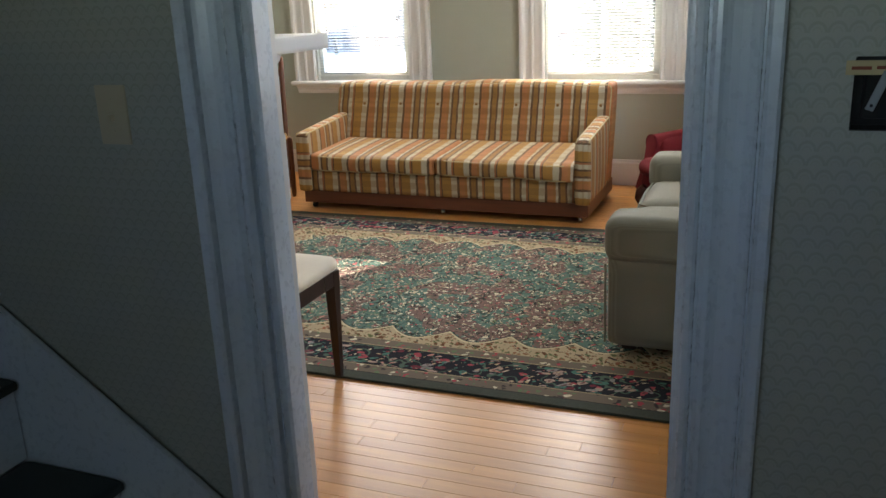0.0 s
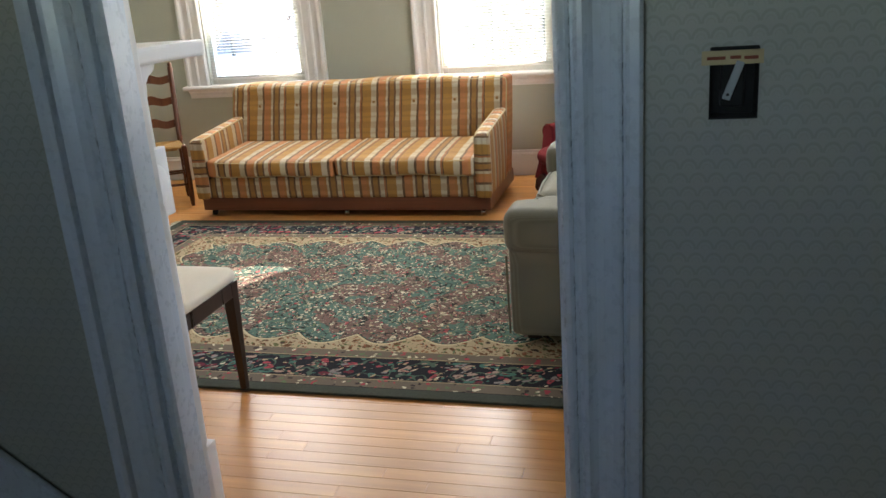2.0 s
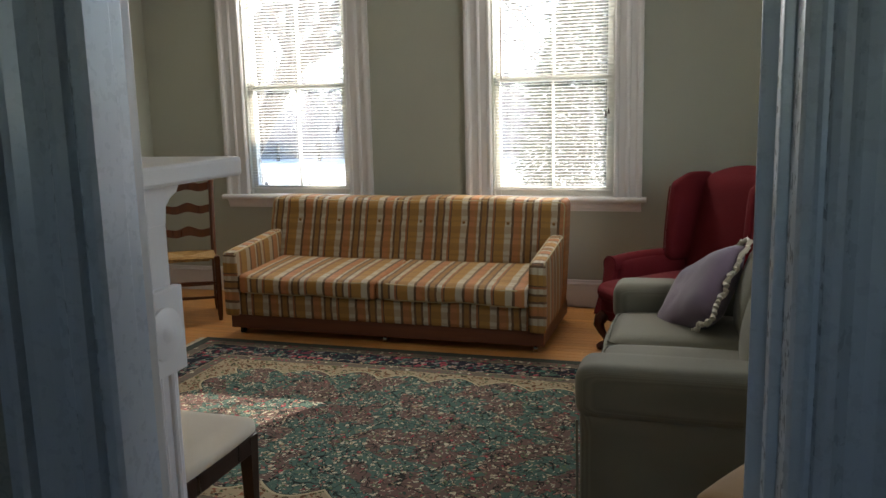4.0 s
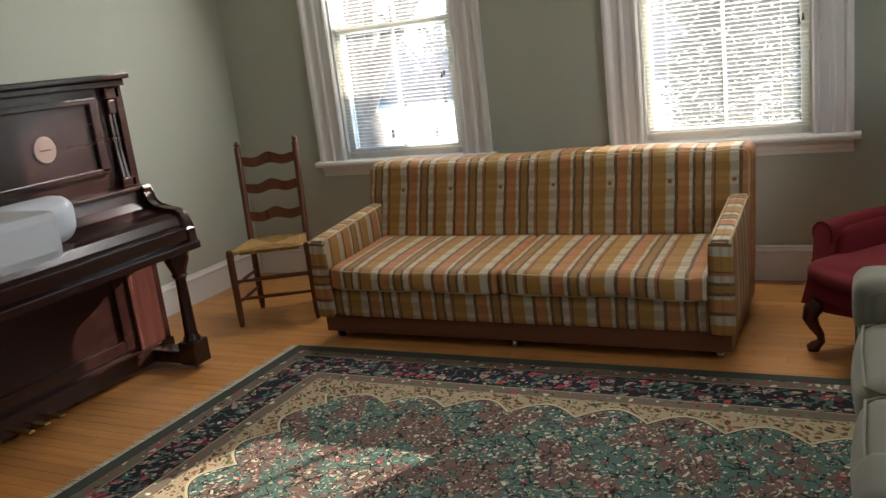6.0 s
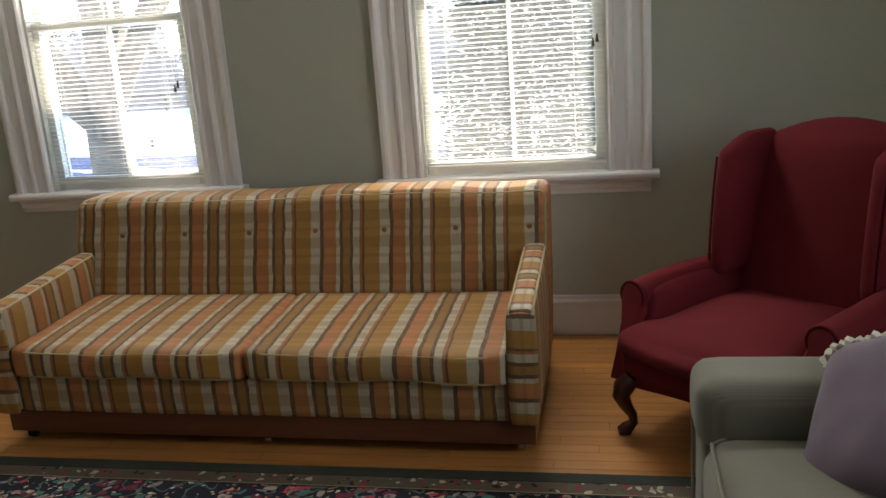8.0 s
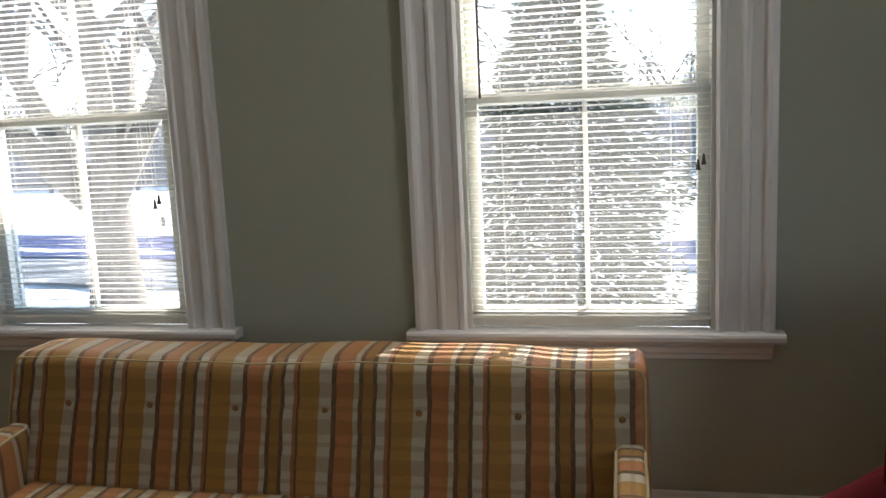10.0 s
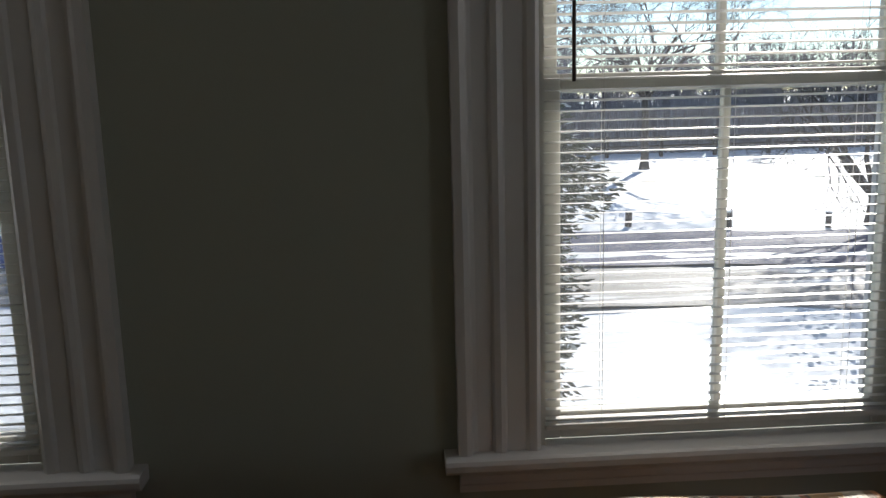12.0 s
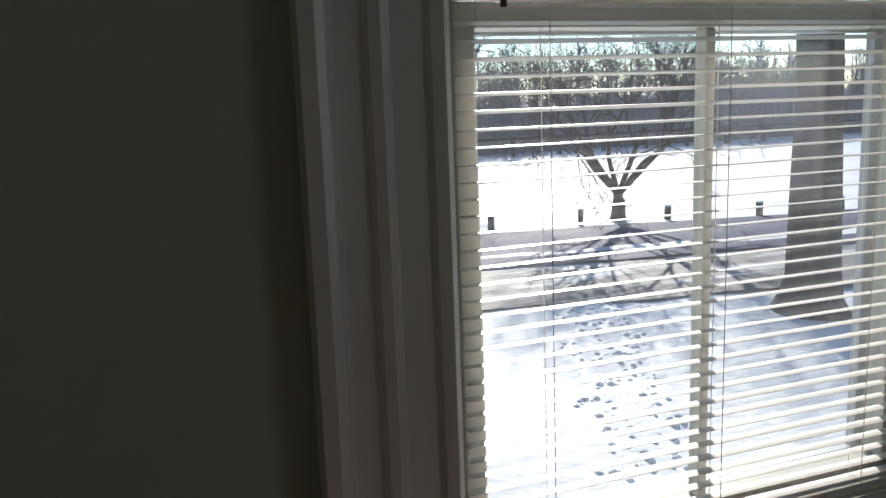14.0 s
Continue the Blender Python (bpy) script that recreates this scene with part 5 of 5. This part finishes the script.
# plastic tub on the closed piano lid
tubt = thing("plastic_tub", pose(0, 0, 0), "translucent bluish white plastic tub upturned on the piano", "tub")
bm = bmesh.new()
soft(bm, -1.575, -1.375, -2.56, -2.13, 0.80, 1.0, 0.075, 0.004, 12, lambda q: (q.x - (q.z - 0.9) * 0.10 * (1 if q.x > -1.475 else -1), q.y + (q.z - 0.9) * 0.16 * (1 if q.y > -2.33 else -1), q.z))
smooth(part("shell", bm, TUB, tubt), 80)

# ---- rug ----
rug = thing("area_rug", pose((RUG[0] + RUG[1]) / 2, (RUG[2] + RUG[3]) / 2, 0), "green and cream floral oriental area rug with dark border", "rug")
bm = bmesh.new()
hw, hl = (RUG[1] - RUG[0]) / 2, (RUG[3] - RUG[2]) / 2
box(bm, -hw, hw, -hl, hl, 0.0015, 0.012)
bmesh.ops.subdivide_edges(bm, edges=bm.edges[:], cuts=14, use_grid_fill=True)
for v in bm.verts:
    if v.co.z > 0.006:
        v.co.z += 0.0015 * noise.noise(v.co * 2.2)
    v.co.xy += noise.noise_vector(v.co * 1.3).xy * 0.005
part("woven_face", bm, rug_material(), rug)
rng = random.Random(3)
for side in (-1, 1):
    bm = bmesh.new()
    for k in range(330):
        y = -hl + 2 * hl * (k + rng.random() * 0.7) / 330
        x = side * (hw - 0.004)
        l = rng.uniform(0.04, 0.07)
        tube(bm, [(x, y, 0.007), (x + side * l * 0.6, y + rng.uniform(-0.004, 0.004), 0.005), (x + side * l, y + rng.uniform(-0.009, 0.009), 0.0025)], [0.0036, 0.0034, 0.0024], 4)
    fr = part("fringe", bm, FRINGE, rug, "knotted cream end fringe")
    fr["kind"] = "stuff"


# ---- outdoors ----
GZ = -1.4


def ground_height(x, y):
    y += 0.17 * (x - 7)
    far = min(1.0, max(0.0, (y - 8.8) / 0.8))
    h = 0.10 * noise.noise(Vector((x * 0.25, y * 0.25, 0))) + 0.05 * noise.noise(Vector((x * 1.1, y * 1.1, 3)))
    bank = 0.16 * math.exp(-((y - 12.55) / 0.25) ** 2) * (0.6 + 0.5 * noise.noise(Vector((x * 0.7, 0, 7))))
    return GZ + h * (1 - 0.85 * far) + bank


bm = bmesh.new()
xs = [-2500, -400, -120, -60] + [-40 + 0.45 * k for k in range(200)] + [70, 130, 420, 2500]
ys = [0.22 + 0.32 * k for k in range(66)] + [22 + 3 * k for k in range(1, 20)] + [110, 240, 700, 3000]
grid = [[bm.verts.new((x, y, ground_height(x, y) if abs(x) < 60 and y < 40 else GZ)) for x in xs] for y in ys]
for a, b in zip(grid, grid[1:]):
    for k in range(len(xs) - 1):
        bm.faces.new((a[k], a[k + 1], b[k + 1], b[k]))
lawn = [bm.verts.new(p) for p in ((-2500, 0.2, GZ - 0.05), (2500, 0.2, GZ - 0.05), (2500, -3000, GZ - 0.05), (-2500, -3000, GZ - 0.05))]
bm.faces.new(lawn)
smooth(solid("ground", bm, SNOW, "snow-covered yard and field with soft drifts", "ground"), 180)


def strip(name, y0, y1, lift, material, label):
    b = bmesh.new()
    rows = []
    for x in [-300, -80, -45] + [-40 + 0.8 * k for k in range(112)] + [60, 120, 300]:
        e = 0.28 * noise.noise(Vector((x * 0.5, y0, 0)))
        rows.append([b.verts.new((x, y0 + e + (y1 - y0) * t - 0.17 * (x - 7), GZ + lift + 0.02 * noise.noise(Vector((x, t * 5, 1))))) for t in (0, 0.33, 0.66, 1)])
    for p, q in zip(rows, rows[1:]):
        for k in range(3):
            b.faces.new((p[k], q[k], q[k + 1], p[k + 1]))
    return smooth(solid(name, b, material, label, name), 180)


strip("road", 11.6, 15.3, 0.05, ROAD, "wet blue-grey asphalt road between snow banks, sky's blue put into its colour")
strip("pavement", 8.6, 11.2, 0.06, SLUSH, "slushy grey pavement strip with patches of snow")

# footprints pressed into the snow: small dark-edged hollows as low rims
rng = random.Random(11)
fp = bmesh.new()
for k in range(46):
    t = k / 45
    x = 3.3 + 3.2 * t + 0.25 * (-1) ** k + rng.uniform(-0.15, 0.15)
    y = 3.2 + 6.6 * t + rng.uniform(-0.15, 0.15)
    z = ground_height(x, y)
    for a in range(7):
        an = a / 7 * math.tau
        c = Vector((x + 0.13 * math.cos(an), y + 0.2 * math.sin(an), z - 0.022))
        bmesh.ops.create_icosphere(fp, subdivisions=1, radius=rng.uniform(0.03, 0.055), matrix=Matrix.Translation(c))
prints = smooth(solid("footprints", fp, SNOW, "trail of trodden footprints in the snow", "snow", "stuff"), 180)


def bare_tree(name, at, height, girth, seed, label, depth=5, fork=0.35, spread=0.62, trunk_top=None, limbs=4, limb=0.30, kids=3):
    rng = random.Random(seed)
    base = Vector(at)
    t = thing(name, Matrix.Translation(base), label, "tree")
    bm_t, bm_c = bmesh.new(), bmesh.new()
    top = trunk_top or height * fork
    flare = [(0, 0, -0.1), (0, 0, 0.15), (0.02, 0, 0.5), (0.03, 0.02, top * 0.6), (0.0, 0.03, top), (0.0, 0.03, top + girth * 0.25), (0.0, 0.03, top + girth * 0.42)]
    tube(bm_t, flare, [girth * 0.85, girth * 0.64, girth * 0.53, girth * 0.46, girth * 0.42, girth * 0.34, girth * 0.16], 14)
    noisy(bm_t, girth * 0.05, 1.8)

    def grow(p, way, length, r, lv):
        mid = p + way * length * 0.5 + Vector((rng.uniform(-1, 1), rng.uniform(-1, 1), rng.uniform(-0.4, 0.6))) * length * 0.07
        end = p + way * length
        tube(bm_t if lv < 2 else bm_c, [p, mid, end], [r, r * 0.8, r * 0.58], 8 if lv < 2 else 5 if lv < 4 else 3, lv < 2)
        if lv >= depth:
            return
        for k in range(kids if lv < 3 else 4):
            a, tilt = rng.uniform(0, math.tau), rng.uniform(0.55, 1.15) * spread
            side = way.orthogonal().normalized()
            side.rotate(Matrix.Rotation(a, 3, way))
            w = (way * math.cos(tilt) + side * math.sin(tilt) + Vector((0, 0, 0.10))).normalized()
            start = p + (end - p) * rng.uniform(0.55, 1.0)
            grow(start, w, length * rng.uniform(0.62, 0.82), r * rng.uniform(0.45, 0.6), lv + 1)

    n = limbs
    for k in range(n):
        a = k / n * math.tau + rng.uniform(-0.4, 0.4)
        w = Vector((math.cos(a) * spread, math.sin(a) * spread, 1.0 + 0.5 * (k % 2))).normalized()
        grow(Vector((0, 0, top - 0.1)), w, (height - top) * 0.36, girth * limb, 1)
    smooth(part("trunk", bm_t, BARK, t, "thick grey-brown trunk"))
    part("crown", bm_c, TWIG, t, "bare winter branches")
    return t


bare_tree("shade_tree", (-5.95, 7.7, GZ), 12, 0.74, 4, "large bare shade tree with thick forked trunk in snow", 6, 0.3, 0.85, 1.9, 6, 0.27, 4)
bare_tree("shade_tree", (8.4, 7.35, GZ), 13, 0.66, 8, "large bare shade tree beside the snowy walk", 5, 0.3, 0.6, 4.1, 4, 0.27)
bare_tree("young_tree", (10.65, 15.6, GZ), 5.9, 0.26, 21, "broad young bare tree beyond the road", 6, 0.3, 1.0, 0.7, 7, 0.26)

bare_tree("field_tree", (3.9, 30.0, GZ), 11, 0.3, 33, "tall bare tree far across the snowy field", 6, 0.3, 1.0, 2.6, 6, 0.24)
bare_tree("field_tree", (10.1, 30.7, GZ), 10.5, 0.3, 35, "tall bare tree far across the snowy field", 6, 0.3, 1.0, 2.8, 6, 0.24)


def evergreen(at, height, radius, seed):
    rng = random.Random(seed)
    t = thing("evergreen_shrub", Matrix.Translation(at), "tall dark evergreen shrub dusted with snow near the house", "shrub")
    bm = bmesh.new()
    tube(bm, [(0, 0, -0.05), (0, 0, height * 0.5), (0, 0, height * 0.95)], [0.09, 0.06, 0.015], 8)
    part("trunk", bm, BARK, t)
    verts, faces, sv, sf = [], [], [], []
    for k in range(62000):
        z = rng.random() ** 1.1 * height
        rmax = radius * min(1.0, 0.75 + 0.5 * (z / height)) * (1 - max(0.0, z / height - 0.55) / 0.45 * 0.9) * 1.0
        a = rng.uniform(0, math.tau)
        rmax *= 0.8 + 0.55 * noise.noise(Vector((math.cos(a) * 1.6, math.sin(a) * 1.6, z * 1.7))) + 0.3 * noise.noise(Vector((math.cos(a) * 5, math.sin(a) * 5, z * 5)))
        r = rmax * rng.random() ** 0.4
        p = Vector((r * math.cos(a), r * math.sin(a), z))
        d = Vector((math.cos(a) + rng.uniform(-0.5, 0.5), math.sin(a) + rng.uniform(-0.5, 0.5), rng.uniform(-0.5, 0.35))).normalized()
        side = d.cross(Vector((rng.uniform(-1, 1), rng.uniform(-1, 1), rng.uniform(-1, 1)))).normalized()
        l, w = rng.uniform(0.05, 0.12), rng.uniform(0.007, 0.018)
        snowy = rng.random() < 0.1
        vs, fs = (sv, sf) if snowy else (verts, faces)
        o = len(vs)
        lift = Vector((0, 0, 0.012)) if snowy else Vector()
        for q in (p + lift, p + d * l * 0.5 + side * w + lift, p + d * l + lift, p + d * l * 0.5 - side * w + lift):
            vs.append(tuple(q))
        fs.append((o, o + 1, o + 2, o + 3))
    for nm, vs, fs, m_, lb in (("foliage", verts, faces, NEEDLE, "dense dark green sprays"), ("snow_dusting", sv, sf, SNOW, "specks of snow on the sprays")):
        me = bpy.data.meshes.new(nm)
        me.from_pydata(vs, [], fs)
        me.materials.append(m_)
        ob = new(nm, me)
        ob.parent = t
        ob["label"] = lb
    return t


evergreen((0.72, 4.1, GZ), 4.4, 1.0, 6)

# posts along the far side of the road
post = thing("bollard", pose(3.45, 17.0, GZ + 0.02), "short dark wooden roadside post in snow", "post", "roadside posts")
bm = bmesh.new()
box(bm, -0.06, 0.06, -0.06, 0.06, -0.1, 0.33, 0.015)
part("post_shaft", bm, BARK, post)
bm = bmesh.new()
soft(bm, -0.07, 0.07, -0.07, 0.07, 0.325, 0.36, 0.016, 0.006, 4)
part("snow_cap", bm, SNOW, post, "cap of snow")
for k in range(-9, 12):
    if k:
        copy_thing(post, pose(3.45 + 2.05 * k, 17.0 - 0.5 * k + 0.1 * math.sin(k * 2.1), GZ + 0.02 * math.sin(k), 0, 3 * math.sin(k * 1.3), 20 * k))


# rail fence and woods far off
bm = bmesh.new()
for k in range(70):
    x = -60 + 2.6 * k
    box(bm, x - 0.07, x + 0.07, 36.9, 37.1, GZ - 0.1, GZ + 1.0)
    for z in (0.45, 0.85):
        box(bm, x + 0.07, x + 2.53, 36.97, 37.03, GZ + z, GZ + z + 0.09)
solid("field_fence", bm, BARK, "long low wooden fence across the snowy field", "fence", "stuff")


def woods(y0, y1, count, seed, tall):
    rng = random.Random(seed)
    verts, faces = [], []

    def stick(p, q, r0, r1):
        way = (q - p).normalized()
        a = way.orthogonal().normalized()
        b = way.cross(a)
        o = len(verts)
        for c, r in ((p, r0), (q, r1)):
            for k in range(3):
                an = k / 3 * math.tau
                verts.append(tuple(c + (a * math.cos(an) + b * math.sin(an)) * r))
        for k in range(3):
            faces.append((o + k, o + (k + 1) % 3, o + 3 + (k + 1) % 3, o + 3 + k))

    for k in range(count):
        x, y = rng.uniform(-75, 110), rng.uniform(y0, y1)
        h = rng.uniform(0.7, 1.15) * tall
        base = Vector((x, y, GZ - 0.2))
        tip = base + Vector((rng.uniform(-0.8, 0.8), rng.uniform(-0.8, 0.8), h))
        stick(base, tip, h * 0.016, 0.02)
        for j in range(26):
            t = rng.uniform(0.18, 0.97)
            p = base.lerp(tip, t)
            a = rng.uniform(0, math.tau)
            l = h * (1 - t * 0.75) * rng.uniform(0.2, 0.36) * 1.15
            q = p + Vector((math.cos(a), math.sin(a), rng.uniform(0.4, 1.3))).normalized() * l
            stick(p, q, 0.045, 0.012)
            for i in range(3):
                u = p.lerp(q, rng.uniform(0.35, 0.95))
                stick(u, u + Vector((rng.uniform(-1, 1), rng.uniform(-1, 1), rng.uniform(0.1, 1.0))).normalized() * l * 0.5, 0.022, 0.008)
    me = bpy.data.meshes.new("far_woods")
    me.from_pydata(verts, [], faces)
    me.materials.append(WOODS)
    return tagged(new("far_woods", me), "bare winter woods beyond the field, distance haze in their grey colour", "woods", "", "stuff")


woods(43, 60, 1000, 2, 6.0)


def thicket(y, seed):
    """Low dense brush at the foot of the woods."""
    rng = random.Random(seed)
    verts, faces = [], []
    for k in range(26000):
        x, d = rng.uniform(-80, 115), rng.uniform(0, 6)
        h = rng.uniform(0.9, 3.9) * (0.75 + 0.4 * noise.noise(Vector((x * 0.12, seed, 0))))
        o = len(verts)
        lean = rng.uniform(-0.5, 0.5)
        w = rng.uniform(0.03, 0.11)
        verts += [(x - w, y + d, GZ), (x + w, y + d + 0.05, GZ), (x + lean + w * 0.4, y + d, GZ + h), (x + lean - w * 0.4, y + d + 0.05, GZ + h)]
        faces.append((o, o + 1, o + 2, o + 3))
    me = bpy.data.meshes.new("far_brush")
    me.from_pydata(verts, [], faces)
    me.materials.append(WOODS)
    return tagged(new("far_brush", me), "dense dark brush at the edge of the woods, distance haze in its grey", "brush", "", "stuff")


thicket(39, 5)


# ---- floor boards ----
PW = 0.0572
LENGTHS = (0.62, 0.84, 1.05, 1.32)
plank_mesh = {}
for l in LENGTHS:
    b_ = bmesh.new()
    box(b_, 0.0004, l - 0.0004, 0.0003, PW - 0.0003, -0.0055, 0.0, 0.0007, 1)
    me_ = bpy.data.meshes.new("plank")
    b_.to_mesh(me_)
    b_.free()
    me_.materials.append(OAK)
    plank_mesh[l] = me_
rng = random.Random(17)
rv, rf = [], []
count = 0
for r in range(int(4.99 / PW) + 1):
    y = YH + r * PW
    if y + PW > 0:
        continue
    x = XL - rng.uniform(0, 0.6)
    while x < XR:
        l = rng.choice(LENGTHS)
        near = y < -3.55 and x > -0.8 and x + l < 3.1
        if near and count < 300:
            p = new("plank", plank_mesh[l])
            p.parent = FLOOR
            p.location = (x, y, 0)
            count += 1
        else:
            a, b = max(x, XL) + 0.0008, min(x + l, XR) - 0.0008
            if b - a > 0.02:
                o = len(rv)
                for z, i in ((-0.0055, 0), (0.0, 0.0005)):
                    rv += [(a + i, y + 0.0006 + i, z), (b - i, y + 0.0006 + i, z), (b - i, y + PW - 0.0006 - i, z), (a + i, y + PW - 0.0006 - i, z)]
                rf += [(o + 4, o + 5, o + 6, o + 7)] + [(o + k, o + (k + 1) % 4, o + 4 + (k + 1) % 4, o + 4 + k) for k in range(4)]
        x += l
me_ = bpy.data.meshes.new("floor_boards")
me_.from_pydata(rv, [], rf)
me_.materials.append(OAK)
fb = new("floor_boards", me_)
fb.parent = FLOOR
fb["kind"] = "stuff"
